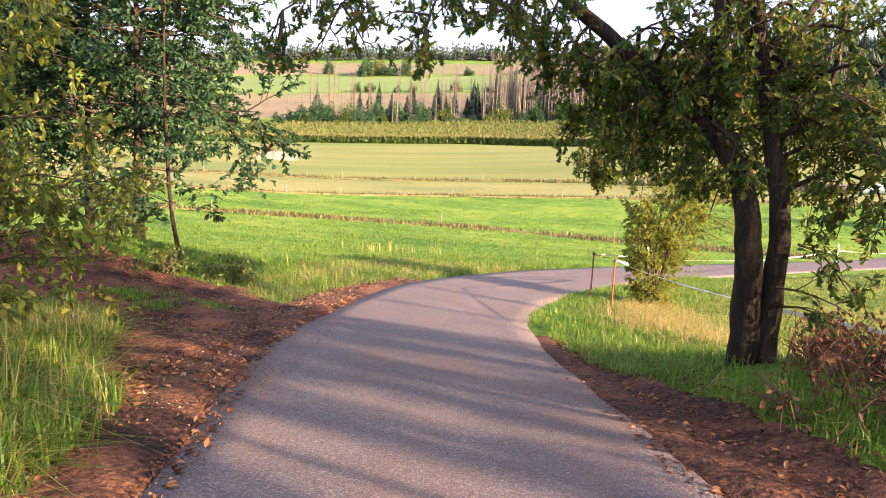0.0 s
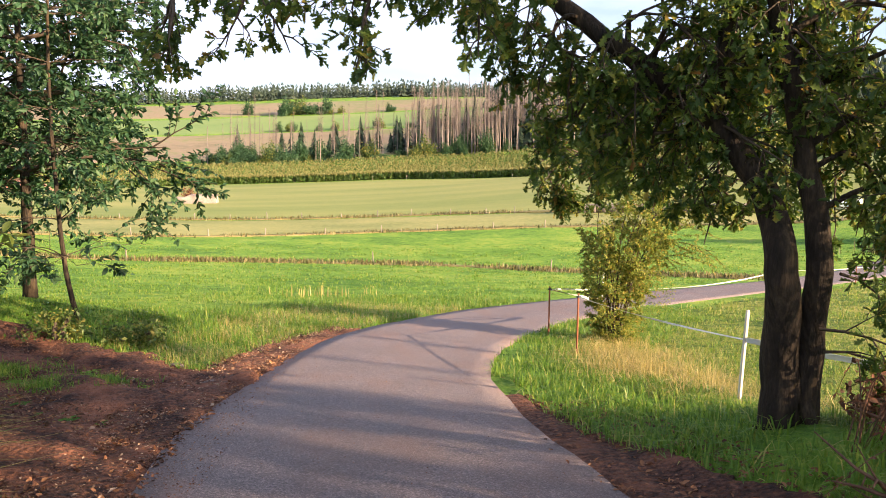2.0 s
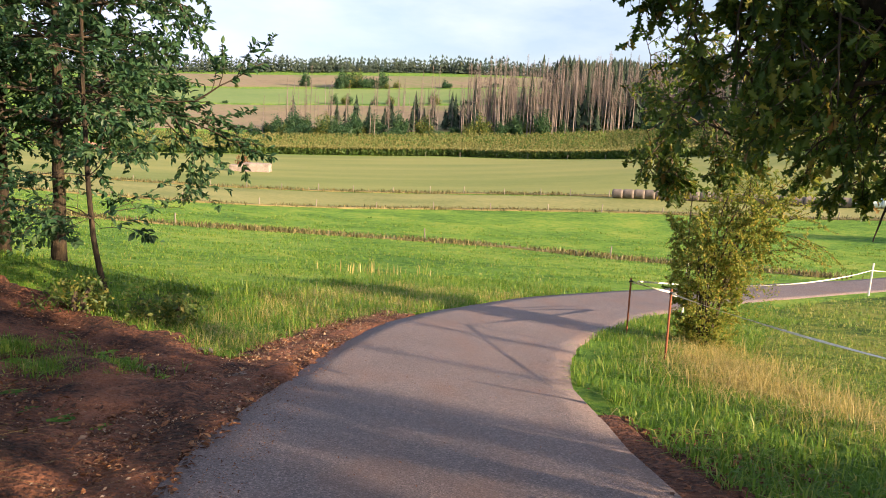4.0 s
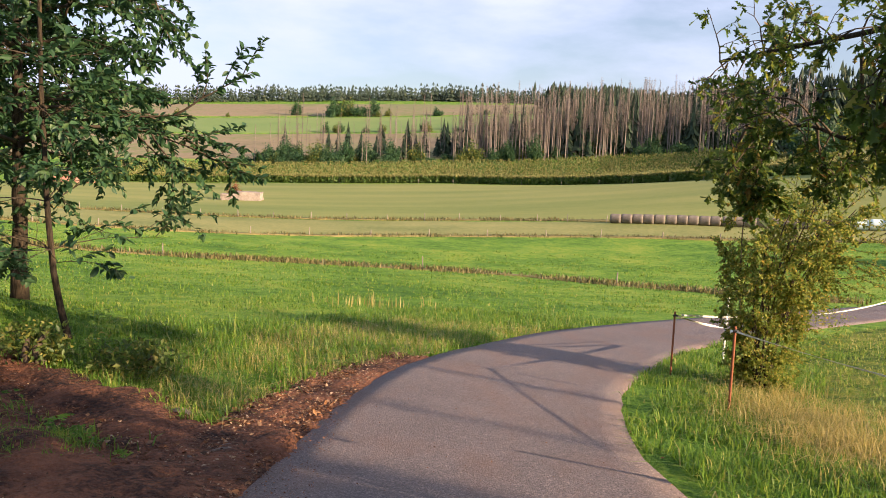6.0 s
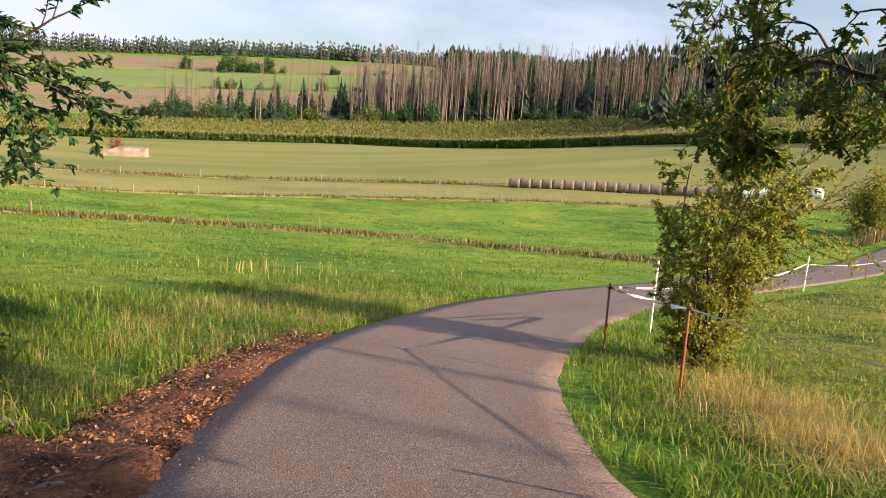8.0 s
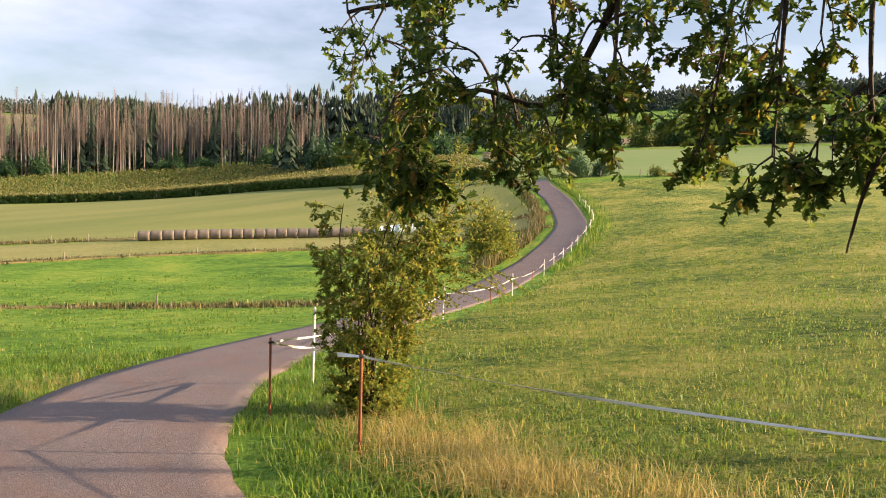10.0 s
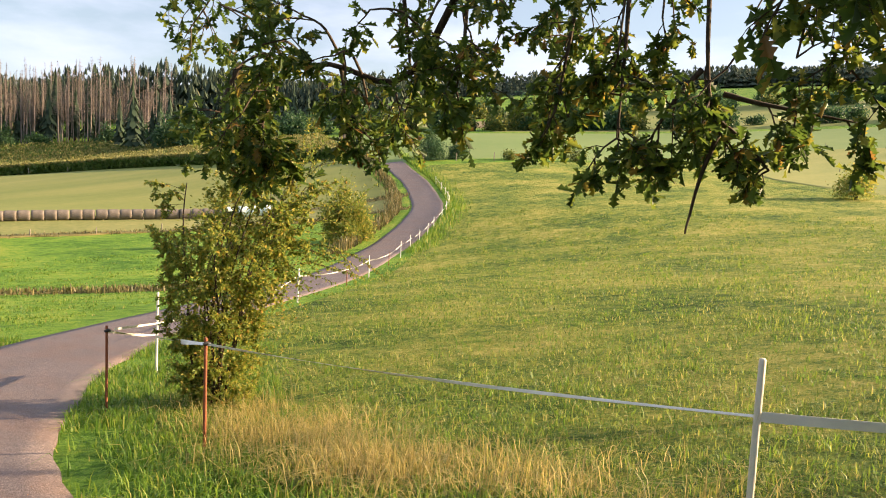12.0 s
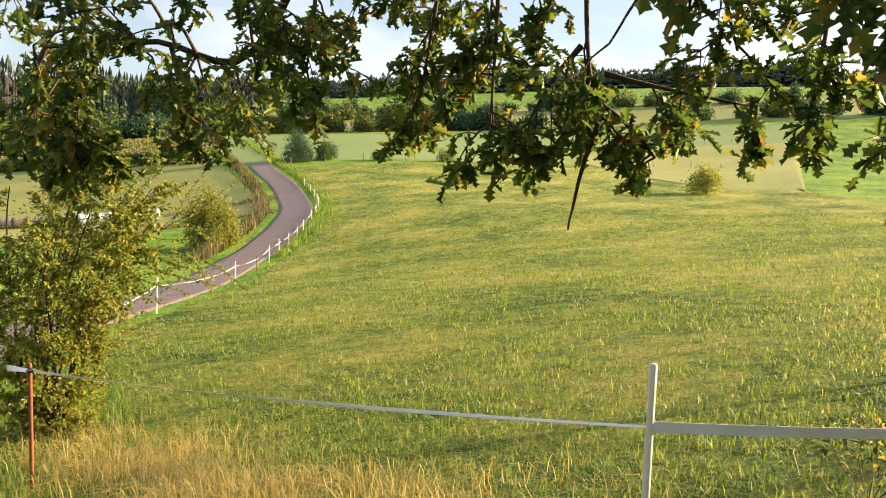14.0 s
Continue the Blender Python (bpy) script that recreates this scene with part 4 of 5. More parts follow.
# ---- bushes ----
def hawthorn():
    t = Tree(51)
    x, y = 4.35, 16.45
    z = height(x, y) - 0.05
    for k in range(17):
        a = 2 * math.pi * k / 17 + t.rng.uniform(-0.2, 0.2)
        lean = t.rng.uniform(0.08, 0.5)
        h = t.rng.uniform(1.8, 2.9)
        q = t.limb([(x + 0.08 * math.cos(a), y + 0.08 * math.sin(a), z), (x + lean * 0.7 * math.cos(a + 0.5), y + lean * 0.7 * math.sin(a + 0.5), z + h * 0.35), (x + lean * 1.25 * math.cos(a) + 0.16, y + lean * 1.25 * math.sin(a) - 0.08, z + h * 0.8), (x + lean * 1.6 * math.cos(a) + 0.34, y + lean * 1.6 * math.sin(a) - 0.17, z + h)], 0.02, 0.005, 6)
        for i in range(12):
            p = q[int(len(q) * (0.10 + 0.88 * i / 12))]
            t.spray(p, (math.cos(a) + t.rng.normal(0, 0.7), math.sin(a) + t.rng.normal(0, 0.7), t.rng.uniform(-0.1, 0.7)), t.rng.uniform(0.3, 0.6) * (0.62 + 0.38 * i / 12), 0.004, 1, 0.056, 0.0056, 0.1, 0.8, 4)
    for h, w, l in ((2.2, (0.9, -0.35, 0.6), 1.4), (2.3, (1.0, -0.5, 0.9), 1.3), (1.9, (0.9, -0.5, 0.35), 1.3), (1.7, (1.0, -0.4, 0.25), 1.1), (2.0, (0.8, -0.4, 0.75), 1.2), (2.5, (0.2, -0.1, 1.0), 0.8), (2.4, (-0.3, 0.1, 1.0), 0.8)):
        t.spray((x + 0.4, y - 0.2, z + h), w, l, 0.008, 1, 0.042, 0.009, 0.12, 0.6, 8)
    n = 15000
    h = t.rng.uniform(0.25, 2.9, n)
    a = t.rng.uniform(0, 2 * math.pi, n)
    out = (0.2 + 0.62 * np.sin(np.clip(h / 3.3, 0, 1) ** 0.9 * math.pi) ** 0.8) * (1 + 0.22 * np.sin(3 * a + h * 2)) * np.sqrt(t.rng.random(n))
    p = np.column_stack([x + out * np.cos(a) + 0.12 * h, y + out * np.sin(a) - 0.06 * h, z + h])
    k = np.array([noise.noise(Vector(q) * 2.6) for q in p]) > -0.08
    t.at.append(p[k])
    t.way.append(np.column_stack([np.cos(a), np.sin(a), np.full(n, 0.3)])[k] + t.rng.normal(0, 0.6, (k.sum(), 3)))
    t.size.append(t.rng.uniform(0.025, 0.048, k.sum()))
    t.finish("hawthorn_bush", (x, y, z), M_TWIG, M_BUSHLEAF, "oval", "upright hawthorn bush with small yellow-green leaves by the fence", "bush", "", 0.8)


hawthorn()


def bush(name, x, y, rx, rz, n, leaf, mat, label, seed, group=""):
    a, b = round_crown(seed, rx, rz, n, leaf)
    o = thing(name, (x, y, height(x, y)), label, "bush", group)
    tagged(link_mesh("stem", a, M_TWIG, o), kind="stuff")
    link_mesh("crown", b, mat, o)


bush("roadside_bush", 38.6, 58.2, 2.0, 4.2, 12000, 0.2, M_BUSHLEAF, "rounded roadside bush turning yellow-brown", 61)
bush("meadow_bush", 83.0, 96.0, 2.8, 4.6, 6000, 0.24, M_CHERRY, "broad dark green bush behind the pasture fence", 62)
bush("meadow_bush", 87.0, 94.5, 2.0, 3.2, 4000, 0.22, M_CHERRY, "dark green bush behind the pasture fence", 63)
bush("pasture_bush", 90.0, 38.4, 2.3, 3.4, 4000, 0.22, M_BUSHLEAF, "lone thorn bush out on the pasture", 64)
bush("low_shrub", 93.0, 88.5, 1.6, 1.9, 1800, 0.2, M_SHRUB, "low scrubby shrub along the pasture fence", 65)
bush("low_shrub", 101.0, 82.5, 1.9, 2.1, 1800, 0.2, M_SHRUB, "low scrubby shrub along the pasture fence", 66)
bush("bramble", -3.7, 14.2, 0.6, 0.6, 900, 0.075, M_SHRUB, "low bramble thicket on the verge", 67)
bush("bramble", -4.9, 14.0, 0.65, 0.5, 800, 0.075, M_SHRUB, "low bramble thicket beside the sapling", 68)
bush("bramble", 3.9, 6.2, 0.6, 0.7, 1500, 0.07, M_SHRUB, "bramble tangle at the oak's foot", 69)
bush("bramble", 4.5, 5.2, 0.7, 1.0, 1800, 0.07, M_SHRUB, "bramble tangle on the bank", 70)
bush("bramble", 3.7, 7.1, 0.5, 0.6, 1200, 0.065, M_LITTER, "withered brown bramble by the oak", 71)


# ---- dry branches on the bank ----
def deadfall(x, y, seed):
    g = np.random.default_rng(seed)
    o = thing("brushwood", (x, y, height(x, y)), "tangle of dead brown branches lying on the bank", "branches", "brushwood on the bank")
    for k in range(6):
        t = Tubes()
        a, l = g.uniform(0, 6.28), g.uniform(0.2, 0.5)
        z = 0.02 + 0.025 * k
        m = Vector((l * 0.5 * math.cos(a), l * 0.5 * math.sin(a), z + g.uniform(0.0, 0.12)))
        t.add([(0, 0, z), m, (l * math.cos(a + 0.2), l * math.sin(a + 0.2), z + g.uniform(-0.02, 0.22))], [0.013, 0.010, 0.004], 5)
        t.add([m, m + Vector(g.normal(0, 0.12, 3)) + Vector((0, 0, 0.08))], [0.007, 0.002], 4)
        link_mesh("branch", t.mesh("branch"), M_LITTERWOOD, o)


for i, (x, y) in enumerate(((2.55, 5.7), (3.1, 5.0), (3.5, 5.9), (4.1, 5.6), (3.3, 6.6))):
    deadfall(x, y, 80 + i)


def cane_tangle(x, y, seed):
    """Withered arching bramble canes with a few curled leaves."""
    g = np.random.default_rng(seed)
    t = Tree(seed)
    z = height(x, y)
    for k in range(9):
        a, l, h = g.uniform(0, 6.28), g.uniform(0.3, 0.75), g.uniform(0.25, 0.6)
        b = Vector((x + g.normal(0, 0.15), y + g.normal(0, 0.15), z - 0.03))
        m = b + Vector((l * 0.5 * math.cos(a), l * 0.5 * math.sin(a), h))
        e = b + Vector((l * math.cos(a + 0.2), l * math.sin(a + 0.2), h * g.uniform(0.1, 0.8)))
        q = t.limb([b, m, e], 0.006, 0.002, 4)
        for p in q[3::2]:
            t.at.append(np.array([p] * 2))
            t.way.append(g.normal(0, 1, (2, 3)))
            t.size.append(g.uniform(0.03, 0.07, 2))
    t.finish("bramble_canes", (x, y, z), M_LITTERWOOD, M_LITTER, "oval", "withered brown bramble canes arching over the bank", "bramble", "bramble canes on the bank", 0.9, "cane")


for i, (x, y) in enumerate(((2.95, 5.9), (3.25, 6.2), (3.2, 5.5), (3.6, 5.9), (3.0, 6.5), (3.7, 6.6), (2.75, 5.2), (3.4, 5.0))):
    cane_tangle(x, y, 180 + i)


# ---- fences ----
def post(name, x, y, h, r, mat, label, lean=(0, 0), cap=True, z=None, insulator=None):
    z = height(x, y) if z is None else z
    t = Tubes()
    t.add([(0, 0, -0.15), (lean[0] * 0.5, lean[1] * 0.5, h * 0.5), (lean[0], lean[1], h - 0.01), (lean[0], lean[1], h)], [r, r * 0.98, r * 0.96, r * 0.7], 8)
    o = thing(name, (x, y, z), label, "fence post", "fence posts")
    link_mesh("shaft", t.mesh("shaft"), mat, o)
    if insulator:
        k = Tubes()
        k.add([(lean[0] - 0.035, lean[1] - r, insulator), (lean[0], lean[1] - r - 0.01, insulator + 0.012), (lean[0] + 0.035, lean[1] - r, insulator)], [0.014, 0.02, 0.014], 6)
        link_mesh("insulator", k.mesh("insulator"), M_BLACK, o, "black plastic insulator")
    return o


def tape(a, b, width, sag, label, n=24, twist=1.2):
    """A limp woven tape between two posts, with a slight twist."""
    a, b = Vector(a), Vector(b)
    v = []
    d = (b - a).normalized()
    side = d.cross(Vector((0, 0, 1))).normalized()
    for i in range(n + 1):
        t = i / n
        p = a.lerp(b, t) + Vector((0, 0, -sag * 4 * t * (1 - t)))
        w = twist * math.sin(t * 5.0)
        up = Vector((0, 0, 1)) * math.cos(w) + side * math.sin(w)
        nrm = (Vector((0, 0, 1)) * -math.sin(w) + side * math.cos(w)) * 0.0012
        for q in (p + up * width / 2 + nrm, p - up * width / 2 + nrm, p - up * width / 2 - nrm, p + up * width / 2 - nrm):
            v.append(q)
    f = grid_faces(n + 1, 4, True) + [(3, 2, 1, 0), tuple(4 * n + k for k in range(4))]
    tagged(link_mesh("fence_tape", mesh_from("fence_tape", v, f), M_TAPE), label, "fence tape", "fence tapes")


POST_A, POST_B, POST_P, POST_W = (3.15, 16.8), (3.1, 14.45), (4.86, 19.2), (3.5, 9.5)
za, zb, zp, zw = (height(*p) for p in (POST_A, POST_B, POST_P, POST_W))
post("steel_post", *POST_A, 1.03, 0.016, M_RUST, "thin rusty steel fence post at the lane's edge", insulator=0.97)
post("steel_post", *POST_B, 1.06, 0.017, M_RUST, "thin red-brown steel fence post in long grass", insulator=1.0)
post("white_post", *POST_P, 1.26, 0.02, M_WHITEPOST, "tall white plastic fence post beside the bush", (0.03, 0.02))
post("wooden_post", *POST_W, 1.0, 0.021, M_WOODPOST, "pale peeled wooden fence post in the pasture", (0.05, 0.0))
T1 = "white woven electric fence tape strung between posts"
tape((3.15, 16.8, za + 0.97), (4.86, 19.2, zp + 0.62), 0.035, 0.02, T1)
tape((4.86, 19.2, zp + 0.6), (3.1, 14.45, zb + 1.0), 0.055, 0.02, T1)
tape((3.1, 14.45, zb + 1.0), (3.53, 9.5, zw + 0.7), 0.022, 0.04, T1)
tape((3.53, 9.5, zw + 0.7), (4.9, 7.5, height(4.9, 7.5) + 0.6), 0.055, 0.02, T1, twist=0.2)
post("wooden_post", 4.9, 7.5, 0.95, 0.026, M_WOODPOST, "pale peeled wooden fence post in the pasture")
side_r = sides_of(ROAD)
dist_r = np.concatenate([[0], np.cumsum(np.linalg.norm(np.diff(ROAD, axis=0), axis=1))])


def beside(s, off):
    k = int(np.searchsorted(dist_r, s))
    q = ROAD[k] + side_r[k] * off
    return float(q[0]), float(q[1])


s0 = float(dist_r[np.argmin(np.hypot(ROAD[:, 0] - 12.9, ROAD[:, 1] - 30.6))])
prev, runs = (3.3, 16.95, za + 0.95), [0, 8, 13.8, 21, 26.5, 31, 34.5, 38, 41, 45, 49, 53, 57, 61, 66, 71]
for i, ds in enumerate(runs):
    x, y = beside(s0 + ds, 2.1)
    z = height(x, y)
    if i in (1, 3):
        post("steel_post", x, y, 0.85, 0.018, M_RUST, "dark thin steel fence post at the lane's edge")
        top = 0.7
    else:
        post("white_post", x, y, 1.1, 0.026, M_WHITEPOST, "white plastic fence post along the lane", (random.uniform(-0.05, 0.05), random.uniform(-0.05, 0.05)))
        top = 0.85
    tape(prev, (x, y, z + top), 0.03, 0.06 if i else 0.25, T1, 12)
    prev = (x, y, z + top)


def fence_line(line, gap, h, r, mat, label, start=0.0):
    p = smooth_line(line, 0.5)
    s = np.concatenate([[0], np.cumsum(np.linalg.norm(np.diff(p, axis=0), axis=1))])
    me = None
    at = start
    while at < s[-1]:
        k = int(np.searchsorted(s, at))
        x, y = float(p[k, 0]), float(p[k, 1])
        if me is None:
            t = Tubes()
            t.add([(0, 0, -0.2), (0, 0, h * 0.6), (0.01, 0, h - 0.03), (0.01, 0, h)], [r, r, r * 0.95, r * 0.6], 7)
            me = t.mesh("field_post")
            me.materials.append(mat)
        o = tagged(new("field_post", me), label, "fence post", "posts of the field fences")
        o.location, o.rotation_euler, o.scale = (x, y, height(x, y)), (random.uniform(-0.08, 0.08), random.uniform(-0.08, 0.08), random.uniform(0, 6)), (1, 1, random.uniform(0.85, 1.15))
        at += gap * random.uniform(0.85, 1.15)


fence_line([(-70, 89.5), (-28, 95.5), (2, 99.3), (20, 92.6), (50, 79)], 4.2, 0.8, 0.045, M_GREYPOST, "weathered wooden post of the field fence", 20)
fence_line([(-60, 61.6), (-22, 70.6), (2, 79.6), (26, 78), (50, 68)], 5.5, 0.7, 0.045, M_GREYPOST, "weathered wooden post at the field's edge", 20)
fence_line([(-20, 47), (-8, 50.4), (3, 50.1), (10, 45.6), (14, 42.4)], 13, 0.7, 0.035, M_GREYPOST, "lone thin post beside the ditch", 6)
fence_line([(-30, 206), (5, 201.5), (40, 178), (57, 153)], 9, 1.1, 0.06, M_GREYPOST, "weathered post before the maize", 2)
EAST_FENCE = [(77, 93.5), (84, 92.5), (95, 86), (108, 77), (125, 66), (140, 50)]
fence_line(EAST_FENCE, 6, 1.15, 0.07, M_GREYPOST, "weathered post of the pasture fence", 2)


# ---- bales ----
def bale_mesh(r, l, seed):
    g = np.random.default_rng(seed)
    n, m = 20, 8
    v = []
    for i in range(m):
        u = i / (m - 1)
        rr = r * (0.9 if i in (0, m - 1) else 1.0)
        for k in range(n):
            a = 2 * math.pi * k / n
            q = rr * (1 + g.normal(0, 0.012)) * (0.96 if math.sin(a) < -0.6 else 1.0)
            v.append((q * math.cos(a), (u - 0.5) * l, r * 0.95 + q * math.sin(a)))
    f = grid_faces(m, n, True) + [tuple(range(n))[::-1], tuple((m - 1) * n + k for k in range(n))]
    return mesh_from("bale", v, f, True)


dark_bale, white_bale = bale_mesh(0.52, 1.1, 1), bale_mesh(0.56, 1.15, 2)
dark_bale.materials.append(M_BALEDARK)
white_bale.materials.append(M_BALEWRAP)
BALES = [(20.6, 92.0), (33, 88.2), (48.5, 80.2)]
bl = smooth_line(BALES, 0.1)
bs = np.concatenate([[0], np.cumsum(np.linalg.norm(np.diff(bl, axis=0), axis=1))])
i, at = 0, 0.0
while at < bs[-1]:
    k = int(np.searchsorted(bs, at))
    x, y = bl[min(k, len(bl) - 1)]
    y -= 1.0
    white = at > 23.0
    o = new("wrapped_bale" if white else "straw_bale", white_bale if white else dark_bale)
    tagged(o, "round bale wrapped in pale green-white film" if white else "old grey-brown round straw bale in a row", "bale", "row of wrapped bales" if white else "row of straw bales")
    o.location, o.rotation_euler = (float(x), float(y), height(x, y) + 0.05), (0, 0, radians(-113 + random.uniform(-4, 4)))
    at += 1.25 if white else 1.12
    i += 1


# ---- ruined concrete hut and rubble ----
def hut():
    x, y = (-28.3, 135.6)
    z = height(x, y)
    o = thing("concrete_ruin", (x, y, z), "low weathered concrete ruin overgrown with scrub", "ruin")
    bm = bmesh.new()
    bmesh.ops.create_cube(bm, size=1)
    bmesh.ops.subdivide_edges(bm, edges=bm.edges, cuts=5, use_grid_fill=True)
    for v in bm.verts:
        v.co = Vector((v.co.x * 6.2, v.co.y * 3.0, (v.co.z + 0.5) * (1.5 if v.co.x > -0.3 else 1.1)))
        v.co += noise.noise_vector(v.co * 0.9) * 0.18
        v.co.z -= 0.1
    me = bpy.data.meshes.new("walls")
    bm.to_mesh(me)
    bm.free()
    link_mesh("masonry", me, M_CONCRETE, o)
    bush("ruin_scrub", x - 1.6, y + 0.5, 1.6, 3.0, 900, 0.25, M_LITTER, "brown scrub growing over the ruin", 91)
    x, y = (-76.6, 185.4)
    bm = bmesh.new()
    bmesh.ops.create_icosphere(bm, subdivisions=4, radius=1)
    for v in bm.verts:
        v.co += noise.noise_vector(v.co * 2.0) * 0.25 + noise.noise_vector(v.co * 6.0) * 0.08
        v.co = Vector((v.co.x * 7, v.co.y * 3, max(v.co.z, -0.1) * 2.2))
    me = bpy.data.meshes.new("rubble_heap")
    bm.to_mesh(me)
    bm.free()
    h = tagged(link_mesh("rubble_heap", me, M_BRICKRED), "heap of reddish rubble at the field's far side", "heap")
    h.location = (x, y, height(x, y))


hut()


# ---- maize ----
def maize():
    g = np.random.default_rng(71)
    a, b = np.array(CORN, float), np.array(WOOD, float)
    def place(u, t):
        ta, tb = np.linspace(0, 1, len(a)), np.linspace(0, 1, len(b))
        ea = np.stack([np.interp(u, ta, a[:, k]) for k in (0, 1)], -1)
        eb = np.stack([np.interp(u, tb, b[:, k]) for k in (0, 1)], -1)
        return ea * (1 - t[:, None]) + eb * t[:, None]
    n_front, n_rest = 11000, 16000
    u = np.concatenate([g.uniform(0.03, 0.99, n_front), g.uniform(0.03, 0.99, n_rest)])
    t = np.concatenate([g.uniform(0.0, 0.06, n_front), np.round(g.uniform(0.05, 0.93, n_rest) * 34) / 34])
    p = place(u, t)
    z = gz(p[:, 0], p[:, 1])
    n = len(p)
    h = g.uniform(1.45, 1.9, n)
    per = 4
    at = np.repeat(np.column_stack([p, z]), per, 0)
    at[:, 2] += np.tile(np.linspace(0.1, 0.72, per), n) * np.repeat(h, per)
    way = g.normal(0, 0.55, (n * per, 3)) + np.array([0, 0, 0.75])
    link_mesh("maize_field", leaf_mesh("maize_field", at, way, np.repeat(h * 0.42, per), "card", g, 0.8), M_CORN)
    tagged(bpy.data.objects["maize_field"], "tall green maize standing in rows", "maize", kind="stuff")
    top = np.column_stack([p, z + h * 0.93])
    top = np.repeat(top, 3, 0)
    tagged(link_mesh("maize_tassels", leaf_mesh("maize_tassels", top, g.normal(0, 0.3, (n * 3, 3)) + np.array([0, 0, 1]), np.full(n * 3, 0.45), "card", g, 0.8), M_TASSEL), "yellow-brown tassels on top of the maize", "maize", kind="stuff")


maize()


# ---- country beyond the pasture ----
field("east_field", [(72, 96), (80, 95), (96, 88), (125, 68), (150, 45)], [(140, 205), (170, 190), (200, 165), (240, 120), (270, 70)], 0.05, M_FARGREEN, "green field beyond the pasture fence", 60, 40)
field("far_stubble", [(190, 185), (225, 150), (262, 100), (290, 50)], [(290, 270), (340, 210), (380, 130), (400, 60)], 0.2, M_HAY, "pale stubble field on the far rise", 40, 30)
field("far_ploughed", [(205, 210), (230, 195), (255, 170)], [(235, 240), (262, 222), (290, 190)], 0.5, M_CLEAR, "reddish ploughed patch on the far rise", 20, 12)
field("fallow_field", [(106.4, 54.6), (96.1, 38.0), (100.4, 30.3), (97.0, 29.6)], [(142.3, 89.1), (169.1, 87.6), (192.0, 77.5), (212.6, 56.4)], 0.12, M_HAY, "smooth olive fallow field beyond the pasture", 40, 30)
fence_line([(119.9, 89.8), (171.8, 88.9), (199.2, 73.5), (215.1, 57.0)], 7, 1.2, 0.07, M_GREYPOST, "weathered post of the upper pasture fence", 2)
grove = shrub_kinds
for line, n, lo, hi, lab in (([(128, 205), (160, 214), (190, 200), (214, 176), (240, 150)], 60, 0.9, 1.7, "leafy tree in a far grove"), ([(225, 170), (262, 128), (290, 80), (305, 30)], 26, 0.8, 1.5, "leafy tree in a far hedgerow"), ([(230, 262), (300, 222), (352, 150), (372, 80)], 46, 0.8, 1.4, "leafy tree in a far hedgerow"), ([(88, 185), (104, 196), (122, 205)], 30, 0.6, 1.3, "leafy tree behind the maize")):
    for q in scatter_line(line, n, 12, int(n + lo * 10)):
        plant("far_tree", grove[int(rng.integers(3))], float(q[0]), float(q[1]), rng.uniform(0, 6.28), rng.uniform(lo, hi), lab, "tree", "far groves")
for q in scatter_line([(95, 205), (130, 222), (170, 215)], 40, 30, 97):
    plant("green_spruce", spruce_kinds[int(rng.integers(3))], float(q[0]), float(q[1]), rng.uniform(0, 6.28), rng.uniform(0.6, 1.0), "dark spruce in the far grove", "tree", "far groves")


# ---- grass ----
def blades(name, x, y, h, mat, label, seed, width=0.006, lean=0.45):
    """Bent tapering blades, joined."""
    g = np.random.default_rng(seed)
    n = len(x)
    z = gz(x, y) - 0.01
    a = g.uniform(0, 2 * math.pi, n)
    d = np.stack([np.cos(a), np.sin(a)], 1)
    s = np.stack([-d[:, 1], d[:, 0]], 1)
    le = np.abs(g.normal(0, lean, n)) * h
    w = width * g.uniform(0.7, 1.5, n)
    base, zero = np.column_stack([x, y, z]), np.zeros((n, 1))
    d3, s3 = np.hstack([d, zero]), np.hstack([s, zero]) * w[:, None]
    up = np.array([0, 0, 1.0])
    m = base + d3 * (le * 0.3)[:, None] + up * (h * 0.58)[:, None]
    tip = base + d3 * le[:, None] + up * (h * np.clip(1 - 0.35 * (le / h) ** 2, 0.5, 1))[:, None]
    v = np.stack([base - s3, base + s3, m + s3 * 0.75, m - s3 * 0.75, tip], 1).reshape(-1, 3)
    k = np.arange(n)[:, None] * 5
    loops = (np.array([0, 1, 2, 3, 3, 2, 4])[None] + k).ravel()
    return tagged(link_mesh(name, mesh_numpy(name, v, np.tile([4, 3], n), loops), mat), label, "grass", kind="stuff")


def strew(n, x0, x1, y0, y1, seed, clump=0.0):
    g = np.random.default_rng(seed)
    x, y = g.uniform(x0, x1, n), g.uniform(y0, y1, n)
    if clump:
        c = np.array([noise.noise(Vector((a * clump, b * clump, 3.0))) for a, b in zip(x, y)])
        keep = g.random(n) < np.clip(0.5 + 1.3 * c, 0.04, 1)
        x, y = x[keep], y[keep]
    return x, y


def bare(x, y):
    """Places where no grass grows: the lane, the track and the strips of soil."""
    d = off_line(x, y, ROAD)
    tr = np.abs(off_line(x, y, TRACK))
    half = np.interp(y, [9, 12, 20, 32], [1.57, 1.46, 1.46, 1.6])
    return d, (np.abs(d) < half) | ((tr < 1.5) & (x < -1.6)) | ((d < 0) & (d > -np.interp(y, [3, 5, 7, 9, 13, 16.5, 17], [2.0, 2.1, 2.45, 2.4, 2.25, 1.85, 1.5]))) | ((d > 0) & (d < 1.7 + np.interp(y, [0, 6, 8.5, 10], [1.2, 0.75, 0.2, 0.0])) & (y < 12))


